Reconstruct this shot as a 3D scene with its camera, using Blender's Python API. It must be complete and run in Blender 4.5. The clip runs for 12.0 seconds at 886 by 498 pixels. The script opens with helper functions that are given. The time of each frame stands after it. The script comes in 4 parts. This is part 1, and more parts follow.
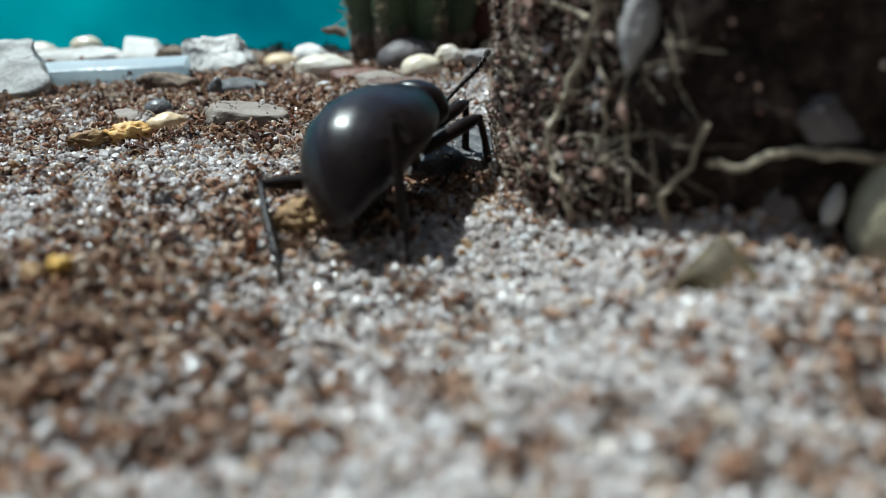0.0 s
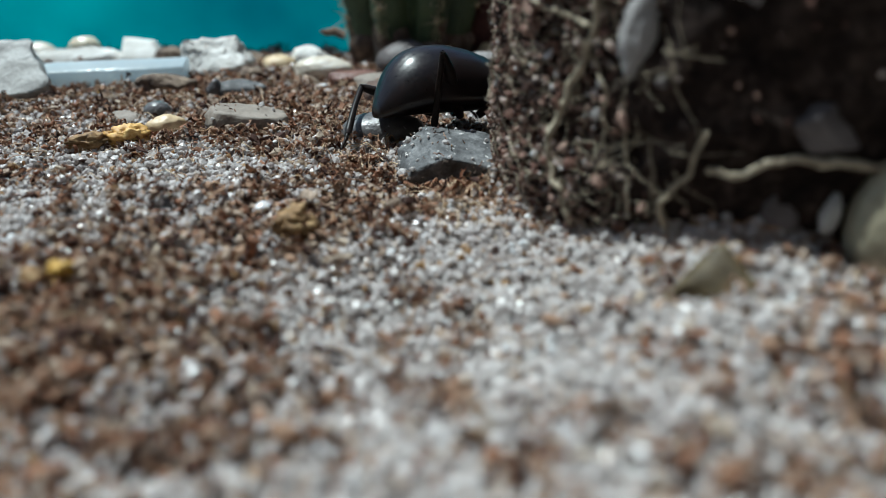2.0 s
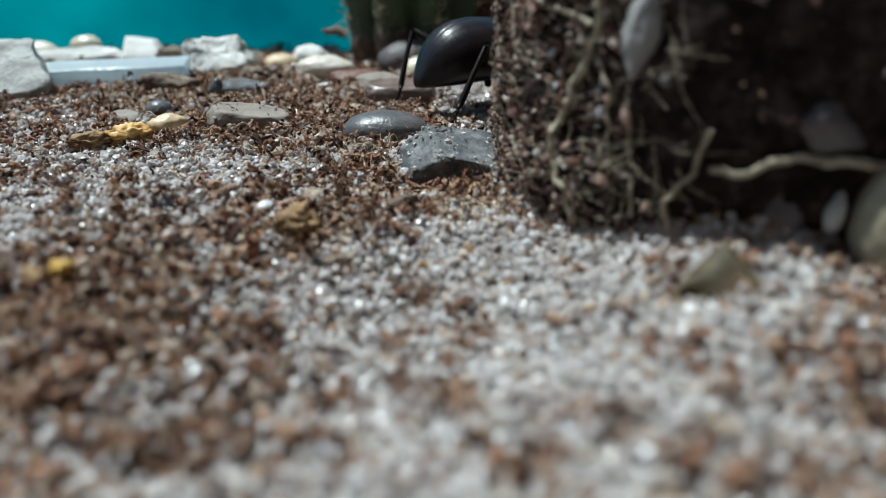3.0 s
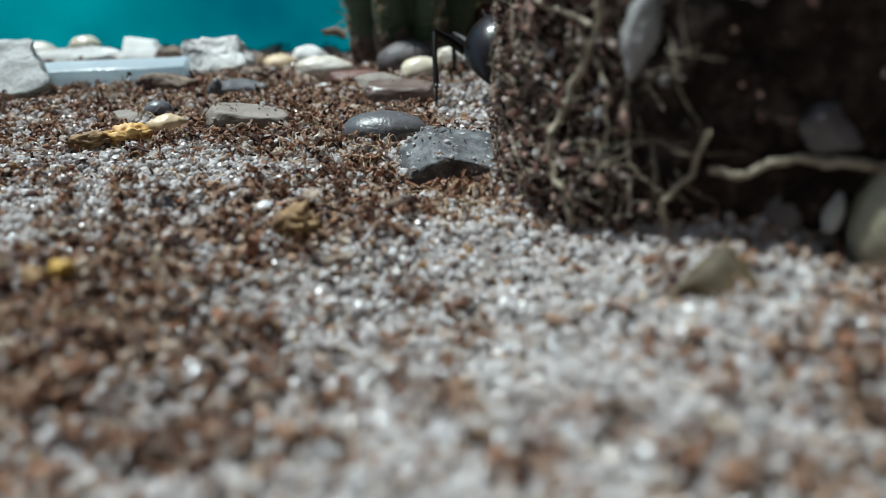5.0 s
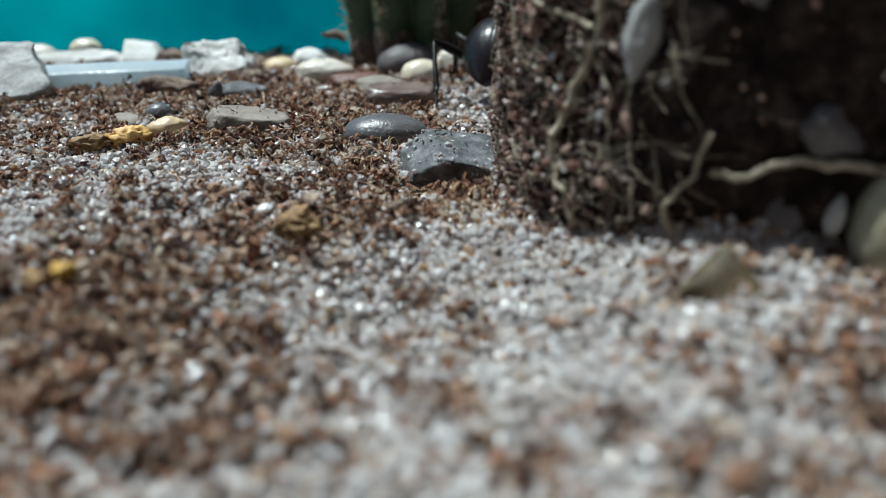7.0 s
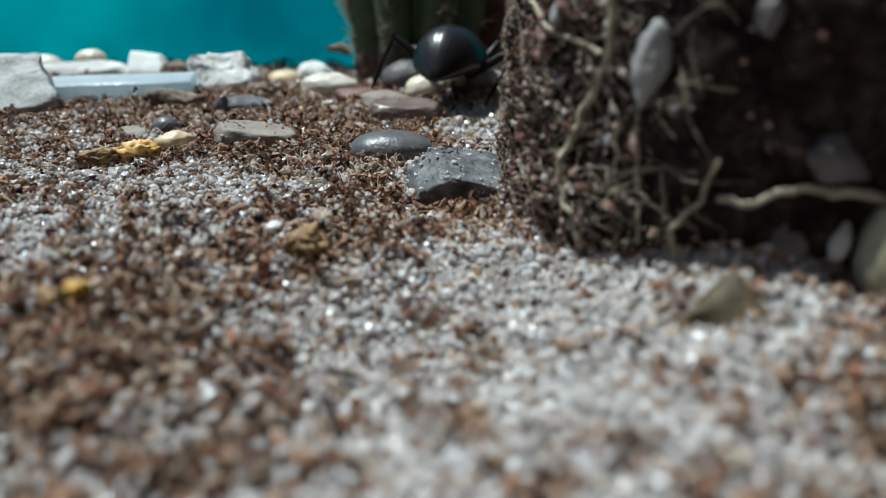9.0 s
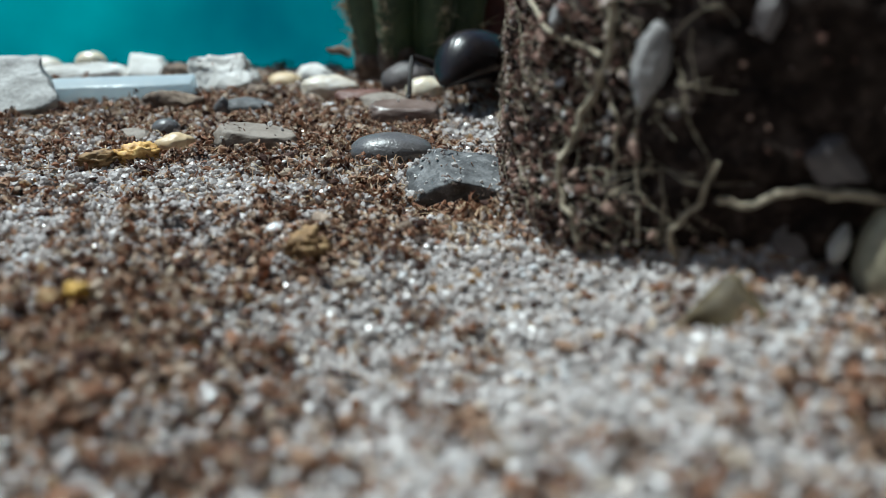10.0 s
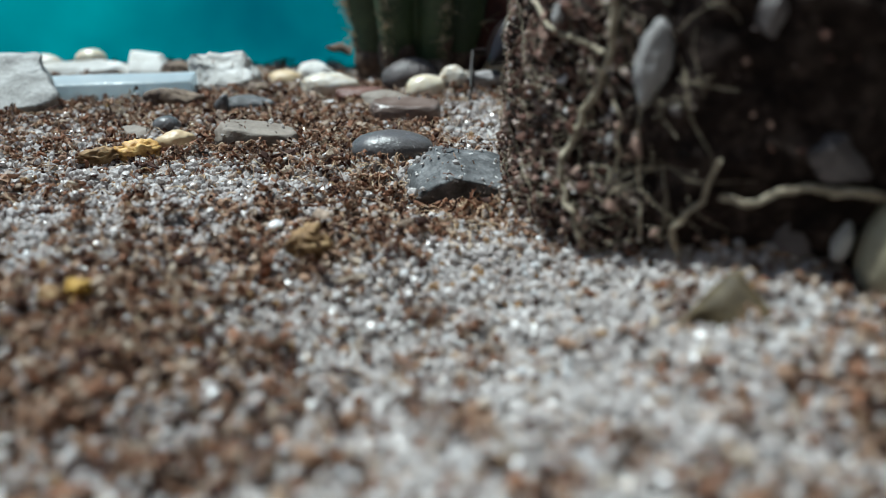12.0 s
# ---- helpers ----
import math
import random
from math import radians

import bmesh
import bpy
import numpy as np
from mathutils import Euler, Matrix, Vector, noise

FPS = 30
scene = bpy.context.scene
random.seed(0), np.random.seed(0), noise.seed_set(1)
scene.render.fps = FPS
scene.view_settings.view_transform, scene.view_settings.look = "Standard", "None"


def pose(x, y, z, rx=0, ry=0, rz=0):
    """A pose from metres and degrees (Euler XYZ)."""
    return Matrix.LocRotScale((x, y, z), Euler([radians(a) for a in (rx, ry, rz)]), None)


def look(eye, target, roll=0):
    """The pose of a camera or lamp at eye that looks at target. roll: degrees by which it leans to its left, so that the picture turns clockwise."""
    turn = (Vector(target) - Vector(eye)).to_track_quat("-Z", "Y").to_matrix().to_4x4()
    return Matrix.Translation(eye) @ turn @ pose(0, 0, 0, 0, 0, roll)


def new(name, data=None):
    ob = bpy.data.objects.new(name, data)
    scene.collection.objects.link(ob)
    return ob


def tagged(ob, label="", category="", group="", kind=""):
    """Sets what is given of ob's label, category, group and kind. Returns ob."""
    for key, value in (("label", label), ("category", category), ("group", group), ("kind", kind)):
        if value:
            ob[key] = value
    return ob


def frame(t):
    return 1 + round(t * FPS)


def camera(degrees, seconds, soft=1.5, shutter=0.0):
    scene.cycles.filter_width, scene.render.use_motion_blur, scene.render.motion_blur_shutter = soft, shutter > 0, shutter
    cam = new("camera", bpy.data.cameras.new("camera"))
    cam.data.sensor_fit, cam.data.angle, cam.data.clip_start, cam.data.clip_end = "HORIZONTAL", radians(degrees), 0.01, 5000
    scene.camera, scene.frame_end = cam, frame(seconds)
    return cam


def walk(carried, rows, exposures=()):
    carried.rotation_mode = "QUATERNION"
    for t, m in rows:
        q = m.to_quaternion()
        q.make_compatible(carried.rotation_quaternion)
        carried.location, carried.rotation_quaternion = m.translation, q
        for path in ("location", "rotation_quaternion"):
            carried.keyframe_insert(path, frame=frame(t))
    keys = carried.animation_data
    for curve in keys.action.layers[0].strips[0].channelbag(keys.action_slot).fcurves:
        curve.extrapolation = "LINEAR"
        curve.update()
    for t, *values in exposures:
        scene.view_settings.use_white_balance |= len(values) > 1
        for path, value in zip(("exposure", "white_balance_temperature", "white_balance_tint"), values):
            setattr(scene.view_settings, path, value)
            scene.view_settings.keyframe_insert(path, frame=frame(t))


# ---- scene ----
# Lengths below are in millimetres and turned into metres by MM.
MM = 0.001

# ---------------------------------------------------------------- camera
cam = camera(60, 12.0, soft=0.85)
cam.data.dof.use_dof = True
cam.data.dof.focus_distance = 0.086
cam.data.dof.aperture_fstop = 21.5
PATH = [
    (0.0, 0.00041, -0.00011, 0.02268, 67.563, 0.295, 0.107),
    (0.5, 0.00035, -0.00020, 0.02289, 67.540, 0.112, 0.028),
    (1.0, 0.00022, -0.00012, 0.02302, 67.503, 0.050, 0.033),
    (1.5, 0.00005, -0.00004, 0.02329, 67.501, -0.154, -0.004),
    (2.0, 0.00023, -0.00012, 0.02316, 67.531, -0.011, -0.016),
    (2.5, 0.00009, -0.00009, 0.02318, 67.532, -0.107, -0.039),
    (3.0, 0.00009, 0.00004, 0.02306, 67.498, -0.005, 0.058),
    (5.0, 0.00005, -0.00006, 0.02306, 67.557, -0.053, -0.023),
    (5.5, 0.00000, 0.00000, 0.02300, 67.600, -0.000, 0.000),
    (6.0, 0.00001, 0.00005, 0.02296, 67.624, 0.059, 0.022),
    (6.5, -0.00007, 0.00000, 0.02290, 67.715, -0.019, -0.016),
    (7.0, -0.00005, -0.00001, 0.02303, 67.763, -0.077, -0.024),
    (9.0, -0.00095, -0.00025, 0.02409, 68.398, -0.699, -0.028),
    (9.5, -0.00119, -0.00037, 0.02443, 68.610, -0.866, -0.073),
    (10.0, -0.00099, -0.00035, 0.02410, 68.560, -0.705, -0.065),
    (10.5, -0.00092, -0.00030, 0.02391, 68.518, -0.565, -0.000),
    (11.0, -0.00102, -0.00026, 0.02384, 68.496, -0.574, 0.005),
    (11.5, -0.00108, -0.00020, 0.02369, 68.623, -0.561, 0.046),
    (12.0, -0.00119, -0.00031, 0.02401, 68.433, -0.772, -0.093),
]
walk(cam, [(r[0], pose(*r[1:])) for r in PATH], exposures=((0, 0.56, 5780, -4), (0.5, 0.5, 5780, -4), (1.0, 0.42, 5780, -4), (1.6, 0.37, 5780, -4), (12, 0.37, 5780, -4)))

# ---------------------------------------------------------------- daylight
SUN_ELEV, SUN_AZ = radians(66), math.atan2(-0.88, 0.47)
world = bpy.data.worlds.new("daylight")
scene.world = world
world.use_nodes = True
sky = world.node_tree.nodes.new("ShaderNodeTexSky")
sky.sky_type, sky.sun_disc = "NISHITA", False
sky.sun_elevation, sky.sun_rotation = SUN_ELEV, SUN_AZ % (2 * math.pi)
back = world.node_tree.nodes["Background"]
back.inputs["Strength"].default_value = 0.075
world.node_tree.links.new(sky.outputs["Color"], back.inputs["Color"])
sun = new("sun", bpy.data.lights.new("sun", "SUN"))
sun.data.energy, sun.data.angle, sun.data.color = 4.9, radians(0.6), (1.0, 0.98, 0.95)
to_sun = Vector((math.cos(SUN_ELEV) * math.sin(SUN_AZ), math.cos(SUN_ELEV) * math.cos(SUN_AZ), math.sin(SUN_ELEV)))
sun.matrix_world = look(to_sun * 0.5, (0, 0, 0))


# ---------------------------------------------------------------- materials
def shade(name, stops, scale, rough=0.6, bump=0.3, fine=6.0, stretch=(1, 1, 1), coat=0.0, spec=0.5, island=None, sss=0.0,
          contrast=(0.3, 0.7), trans=0.0, speck=None):
    """A material whose colour runs through stops along a coarse noise, broken by a fine one; scale is noise cells a metre.
    island: stops picked for each loose piece. speck: a colour and amount of small specks."""
    m = bpy.data.materials.new(name)
    m.use_nodes = True
    n, l = m.node_tree.nodes, m.node_tree.links
    b = n["Principled BSDF"]
    co, mp = n.new("ShaderNodeTexCoord"), n.new("ShaderNodeMapping")
    mp.inputs["Scale"].default_value = stretch
    l.new(co.outputs["Object"], mp.inputs["Vector"])
    tex = []
    for k, d in ((scale, 4), (scale * fine, 3)):
        t = n.new("ShaderNodeTexNoise")
        t.inputs["Scale"].default_value, t.inputs["Detail"].default_value = k, d
        t.inputs["Roughness"].default_value = 0.6
        l.new(mp.outputs["Vector"], t.inputs["Vector"])
        tex.append(t)
    both = n.new("ShaderNodeMath")
    both.operation = "MULTIPLY_ADD"
    both.inputs[1].default_value, both.inputs[2].default_value = 0.4, -0.2
    l.new(tex[1].outputs["Fac"], both.inputs[0])
    add = n.new("ShaderNodeMath")
    l.new(tex[0].outputs["Fac"], add.inputs[0])
    l.new(both.outputs["Value"], add.inputs[1])
    ramp = n.new("ShaderNodeValToRGB")
    lo, hi = contrast
    while len(ramp.color_ramp.elements) < len(stops):
        ramp.color_ramp.elements.new(0.5)
    for i, (e, c) in enumerate(zip(ramp.color_ramp.elements, stops)):
        e.position, e.color = lo + (hi - lo) * i / max(1, len(stops) - 1), (*c, 1)
    l.new(add.outputs["Value"], ramp.inputs["Fac"])
    colour = ramp.outputs["Color"]
    if island:
        geo, pick = n.new("ShaderNodeNewGeometry"), n.new("ShaderNodeValToRGB")
        pick.color_ramp.interpolation = "CONSTANT"
        while len(pick.color_ramp.elements) < len(island):
            pick.color_ramp.elements.new(0.5)
        at = 0.0
        for e, (c, share) in zip(pick.color_ramp.elements, island):
            e.position, e.color = at, (*c, 1)
            at += share
        l.new(geo.outputs["Random Per Island"], pick.inputs["Fac"])
        mix = n.new("ShaderNodeMix")
        mix.data_type, mix.blend_type = "RGBA", "MULTIPLY"
        mix.inputs["Factor"].default_value = 1.0
        l.new(colour, mix.inputs["A"])
        l.new(pick.outputs["Color"], mix.inputs["B"])
        colour = mix.outputs["Result"]
    if speck:
        v, r, mix = n.new("ShaderNodeTexNoise"), n.new("ShaderNodeValToRGB"), n.new("ShaderNodeMix")
        v.inputs["Scale"].default_value, v.inputs["Detail"].default_value = scale * fine * 0.6, 1
        l.new(co.outputs["Object"], v.inputs["Vector"])
        r.color_ramp.elements[0].position, r.color_ramp.elements[1].position = 0.72 - speck[1], 0.76 - speck[1]
        l.new(v.outputs["Fac"], r.inputs["Fac"])
        mix.data_type = "RGBA"
        l.new(r.outputs["Color"], mix.inputs["Factor"])
        l.new(colour, mix.inputs["A"])
        mix.inputs["B"].default_value = (*speck[0], 1)
        colour = mix.outputs["Result"]
    l.new(colour, b.inputs["Base Color"])
    rr = n.new("ShaderNodeMapRange")
    rr.inputs["To Min"].default_value, rr.inputs["To Max"].default_value = max(0.02, rough - 0.12), min(1, rough + 0.12)
    l.new(tex[1].outputs["Fac"], rr.inputs["Value"])
    l.new(rr.outputs["Result"], b.inputs["Roughness"])
    b.inputs["Specular IOR Level"].default_value = spec
    b.inputs["Coat Weight"].default_value = coat
    b.inputs["Transmission Weight"].default_value = trans
    if sss:
        b.inputs["Subsurface Weight"].default_value = sss
        b.inputs["Subsurface Radius"].default_value = (1, 0.8, 0.6)
        b.inputs["Subsurface Scale"].default_value = 0.0008
    if bump:
        bp = n.new("ShaderNodeBump")
        bp.inputs["Strength"].default_value = bump
        bp.inputs["Distance"].default_value = 0.15 / scale
        l.new(add.outputs["Value"], bp.inputs["Height"])
        l.new(bp.outputs["Normal"], b.inputs["Normal"])
    return m


M = {
    "earth": shade("earth", [(0.035, 0.021, 0.014), (0.09, 0.055, 0.037), (0.2, 0.14, 0.10)], 300, 0.85, 0.6, 5),
    "sand": shade("sand_grain", [(0.84, 0.83, 0.83), (0.97, 0.97, 0.97)], 900, 0.26, 0.0, 4, spec=0.4, trans=0.22,
                  island=[((0.69, 0.64, 0.62), 0.40), ((0.78, 0.735, 0.715), 0.30), ((0.60, 0.54, 0.52), 0.15), ((0.62, 0.51, 0.43), 0.05),
                          ((0.46, 0.29, 0.15), 0.04), ((0.16, 0.12, 0.10), 0.03), ((0.90, 0.90, 0.91), 0.05)]),
    "peat": shade("peat_crumb", [(0.5, 0.46, 0.45), (1, 1, 1)], 1500, 0.8, 1.0, 4, spec=0.25,
                  island=[((0.40, 0.21, 0.13), 0.29), ((0.56, 0.37, 0.255), 0.25), ((0.10, 0.052, 0.04), 0.24), ((0.66, 0.53, 0.42), 0.14),
                          ((0.70, 0.59, 0.47), 0.08)]),
    "fibre": shade("dry_fibre", [(0.42, 0.29, 0.17), (0.66, 0.52, 0.36)], 700, 0.7, 0.2, 4,
                   island=[((0.6, 0.5, 0.45), 0.4), ((1, 1, 1), 0.3), ((0.35, 0.25, 0.2), 0.3)]),
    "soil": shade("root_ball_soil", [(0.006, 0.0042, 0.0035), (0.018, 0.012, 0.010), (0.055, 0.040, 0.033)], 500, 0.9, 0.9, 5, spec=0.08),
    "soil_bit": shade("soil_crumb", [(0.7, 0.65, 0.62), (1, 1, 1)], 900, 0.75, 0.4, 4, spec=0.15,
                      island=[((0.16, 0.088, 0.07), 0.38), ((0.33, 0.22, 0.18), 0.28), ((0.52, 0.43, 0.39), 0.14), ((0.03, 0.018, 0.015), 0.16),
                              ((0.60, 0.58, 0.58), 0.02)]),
    "root": shade("root_skin", [(0.13, 0.095, 0.065), (0.28, 0.23, 0.16), (0.40, 0.345, 0.26)], 900, 0.75, 0.6, 4),
    "limestone": shade("limestone", [(0.2, 0.19, 0.183), (0.33, 0.32, 0.305), (0.47, 0.46, 0.445)], 300, 0.85, 0.8, 6, speck=((0.4, 0.38, 0.36), 0.02)),
    "chalk": shade("white_stone", [(0.48, 0.455, 0.415), (0.68, 0.665, 0.64)], 260, 0.75, 0.6, 6),
    "cream": shade("cream_pebble", [(0.45, 0.38, 0.29), (0.57, 0.51, 0.43), (0.66, 0.62, 0.565)], 220, 0.4, 0.2, 6, sss=0.25),
    "ivory": shade("ivory_pebble", [(0.56, 0.47, 0.34), (0.68, 0.62, 0.51)], 200, 0.3, 0.15, 6, sss=0.3),
    "tan": shade("tan_pebble", [(0.42, 0.29, 0.16), (0.62, 0.48, 0.30)], 240, 0.5, 0.3, 6),
    "slate": shade("dark_grey_pebble", [(0.068, 0.063, 0.064), (0.125, 0.116, 0.115)], 350, 0.32, 0.45, 9, speck=((0.3, 0.28, 0.28), 0.02)),
    "oval": shade("matt_grey_pebble", [(0.052, 0.041, 0.04), (0.12, 0.10, 0.098)], 300, 0.6, 0.4, 7),
    "basalt": shade("rough_grey_stone", [(0.03, 0.029, 0.03), (0.085, 0.084, 0.086), (0.18, 0.178, 0.18)], 520, 0.75, 1.0, 5, speck=((0.5, 0.48, 0.46), 0.02)),
    "pale": shade("grey_brown_pebble", [(0.15, 0.12, 0.095), (0.26, 0.22, 0.185)], 300, 0.7, 0.5, 7),
    "dusty": shade("dusty_grey_pebble", [(0.17, 0.155, 0.15), (0.30, 0.28, 0.275)], 320, 0.8, 0.5, 7),
    "brown": shade("brown_pebble", [(0.085, 0.054, 0.042), (0.15, 0.105, 0.088), (0.23, 0.185, 0.165)], 180, 0.4, 0.25, 7, stretch=(1, 1, 3)),
    "red": shade("red_brown_pebble", [(0.10, 0.042, 0.032), (0.17, 0.08, 0.06)], 300, 0.6, 0.4, 6),
    "maroon": shade("maroon_rock", [(0.055, 0.02, 0.018), (0.13, 0.045, 0.036)], 160, 0.8, 0.6, 6),
    "olive": shade("olive_pebble", [(0.25, 0.22, 0.15), (0.40, 0.36, 0.26)], 200, 0.5, 0.2, 6),
    "quartz": shade("milky_quartz", [(0.5, 0.485, 0.49), (0.72, 0.71, 0.71)], 300, 0.3, 0.2, 6, sss=0.3),
    "orange": shade("orange_crumb", [(0.28, 0.13, 0.03), (0.56, 0.32, 0.085), (0.70, 0.49, 0.2)], 500, 0.6, 0.7, 5),
    "yellow": shade("yellow_crumb", [(0.24, 0.13, 0.025), (0.58, 0.35, 0.05)], 600, 0.6, 0.6, 5),
    "gold": shade("golden_clump", [(0.09, 0.05, 0.022), (0.25, 0.145, 0.06), (0.38, 0.26, 0.12)], 600, 0.75, 0.9, 5),
    "leaf": shade("dry_leaf", [(0.035, 0.022, 0.01), (0.09, 0.062, 0.026), (0.14, 0.104, 0.052)], 250, 0.6, 0.4, 6, stretch=(1, 4, 1)),
    "cactus": shade("cactus_skin", [(0.02, 0.04, 0.018), (0.055, 0.085, 0.034)], 150, 0.55, 0.3, 8),
    "cork": shade("corky_cactus_base", [(0.05, 0.032, 0.024), (0.13, 0.09, 0.065), (0.24, 0.18, 0.13)], 420, 0.85, 0.9, 5, stretch=(1, 1, 0.4)),
    "wool": shade("areole_wool", [(0.26, 0.21, 0.12), (0.46, 0.40, 0.27)], 900, 0.8, 0.5, 4),
    "spine": shade("spine", [(0.20, 0.15, 0.09), (0.36, 0.30, 0.19)], 700, 0.5, 0.1, 3),
    "teal": shade("teal_sheet", [(0.018, 0.46, 0.53), (0.06, 0.66, 0.69), (0.26, 0.86, 0.86)], 13, 0.55, 0.0, 2, contrast=(0.22, 0.72)),
    "board": shade("dark_board", [(0.018, 0.014, 0.012), (0.035, 0.028, 0.023)], 40, 0.8, 0.2, 6, stretch=(1, 1, 5)),
    "shell": shade("black_chitin", [(0.004, 0.0022, 0.0022), (0.010, 0.0042, 0.004)], 500, 0.32, 0.04, 5, spec=0.42),
    "leg": shade("leg_chitin", [(0.006, 0.0035, 0.003), (0.014, 0.008, 0.006)], 900, 0.42, 0.25, 4, spec=0.16),
    "eye": shade("eye", [(0.01, 0.01, 0.01), (0.02, 0.02, 0.02)], 900, 0.1, 0.0, 3),
}


M["plastic"] = shade("milky_plastic", [(0.64, 0.735, 0.79), (0.78, 0.85, 0.88)], 120, 0.16, 0.1, 5, coat=0.4)


def mix_by_peat(m, pale):
    """Turns the earth pale where the sand lies."""
    n, l = m.node_tree.nodes, m.node_tree.links
    b = n["Principled BSDF"]
    at, mix = n.new("ShaderNodeAttribute"), n.new("ShaderNodeMix")
    at.attribute_name, mix.data_type = "peat", "RGBA"
    l.new(at.outputs["Fac"], mix.inputs["Factor"])
    mix.inputs["A"].default_value = (*pale, 1)
    l.new(b.inputs["Base Color"].links[0].from_socket, mix.inputs["B"])
    l.new(mix.outputs["Result"], b.inputs["Base Color"])


mix_by_peat(M["earth"], (0.44, 0.415, 0.40))


def let_through(m, share):
    """Lets a share of the light from behind through a thin coloured sheet."""
    n, l = m.node_tree.nodes, m.node_tree.links
    b, out = n["Principled BSDF"], n["Material Output"]
    t, mix = n.new("ShaderNodeBsdfTranslucent"), n.new("ShaderNodeMixShader")
    l.new(b.inputs["Base Color"].links[0].from_socket, t.inputs["Color"])
    mix.inputs["Fac"].default_value = share
    l.new(b.outputs["BSDF"], mix.inputs[1])
    l.new(t.outputs["BSDF"], mix.inputs[2])
    l.new(mix.outputs["Shader"], out.inputs["Surface"])


let_through(M["teal"], 0.8)
let_through(M["sand"], 0.28)
let_through(M["peat"], 0.33)
let_through(M["leaf"], 0.3)
let_through(M["plastic"], 0.55)


# ---------------------------------------------------------------- building helpers
def solid(name, verts, faces, material, smooth=True):
    """A mesh from arrays of millimetre vertices and triangles."""
    verts, faces = np.asarray(verts, dtype=np.float32) * MM, np.asarray(faces, dtype=np.int32)
    me = bpy.data.meshes.new(name)
    k = faces.shape[1]
    me.vertices.add(len(verts)), me.loops.add(faces.size), me.polygons.add(len(faces))
    me.vertices.foreach_set("co", verts.ravel())
    me.loops.foreach_set("vertex_index", faces.ravel())
    me.polygons.foreach_set("loop_start", np.arange(0, faces.size, k, dtype=np.int32))
    me.polygons.foreach_set("use_smooth", np.full(len(faces), smooth))
    me.update(calc_edges=True)
    me.materials.append(material)
    return me


def thing(name, bm, material, label, category, at=None, group="", kind="", smooth=True):
    me = bpy.data.meshes.new(name)
    if at is not None:
        bmesh.ops.translate(bm, vec=[-c for c in at], verts=bm.verts)
    bmesh.ops.scale(bm, vec=(MM, MM, MM), verts=bm.verts)
    for f in bm.faces:
        f.smooth = smooth
    bm.to_mesh(me)
    bm.free()
    me.materials.append(material)
    ob = new(name, me)
    if at is not None:
        ob.location = [c * MM for c in at]
    return tagged(ob, label, category, group, kind)


def part(name, bm, material, parent, label="", at=(0, 0, 0), smooth=True):
    """Links a bmesh, in millimetres of its own space, as one mesh under a thing or part."""
    me = bpy.data.meshes.new(name)
    bmesh.ops.scale(bm, vec=(MM, MM, MM), verts=bm.verts)
    for f in bm.faces:
        f.smooth = smooth
    bm.to_mesh(me)
    bm.free()
    me.materials.append(material)
    ob = new(name, me)
    ob.parent = parent
    ob.location = [c * MM for c in at]
    return tagged(ob, label)


def bump3(p, k, seed):
    return noise.noise(Vector(p) * k + Vector((seed * 7.3, seed * 3.1, seed * 1.7)))


def tube(bm, points, radii, sides=8, caps=True):
    """A round strand along points, with a radius at each."""
    pts = [Vector(p) for p in points]
    rings = []
    up = Vector((0.31, 0.2, 0.93))
    for i, p in enumerate(pts):
        d = (pts[min(i + 1, len(pts) - 1)] - pts[max(i - 1, 0)]).normalized()
        a = d.cross(up)
        a = a.normalized() if a.length > 1e-4 else Vector((1, 0, 0))
        b = d.cross(a).normalized()
        rings.append([bm.verts.new(p + (a * math.cos(t) + b * math.sin(t)) * radii[i]) for t in [2 * math.pi * j / sides for j in range(sides)]])
    for r, s in zip(rings, rings[1:]):
        for j in range(sides):
            bm.faces.new((r[j], r[(j + 1) % sides], s[(j + 1) % sides], s[j]))
    if caps:
        bm.faces.new(rings[0]), bm.faces.new(rings[-1][::-1])
    return bm


def spline(points, steps=6):
    """Catmull-Rom points along control points."""
    p = [Vector(q) for q in points]
    p = [p[0] * 2 - p[1]] + p + [p[-1] * 2 - p[-2]]
    out = []
    for i in range(1, len(p) - 2):
        for k in range(steps):
            t = k / steps
            a, b, c, d = p[i - 1:i + 3]
            out.append(0.5 * (2 * b + (c - a) * t + (2 * a - 5 * b + 4 * c - d) * t * t + (3 * b - a - 3 * c + d) * t ** 3))
    return out + [p[-2]]


# ---------------------------------------------------------------- ground
def terrain(x, y):
    def g(cx, cy, sx, sy):
        return np.exp(-((x - cx) / sx) ** 2 - ((y - cy) / sy) ** 2)
    return (0.3 - 2.8 * g(-4, 45, 15, 11) + 3.2 * g(21, 46, 10, 13) + 0.9 * g(-28, 54, 12, 14) - 2.4 * g(-24, 30, 14, 8)
            + 1.2 * g(9, 31, 8, 7) - 1.6 * g(-1, 73, 9, 8) + 0.6 * g(-12, 86, 14, 9) - 1.1 / (1 + np.exp(-(y - 138) * 0.25)) + 2.7 * g(6.5, 129.5, 7, 4.5) + 2.5 * g(9.5, 70.5, 4.5, 3.6))


BALL = (29.0, 71.0, 23.6)  # centre and radius of the root ball


def wave(x, y, k, ax, ay):
    return np.sin(x * k + ax + 1.7 * np.sin(y * k * 0.63 + ay)) * np.sin(y * k * 1.13 + ay + 1.3 * np.sin(x * k * 0.71 + ax))


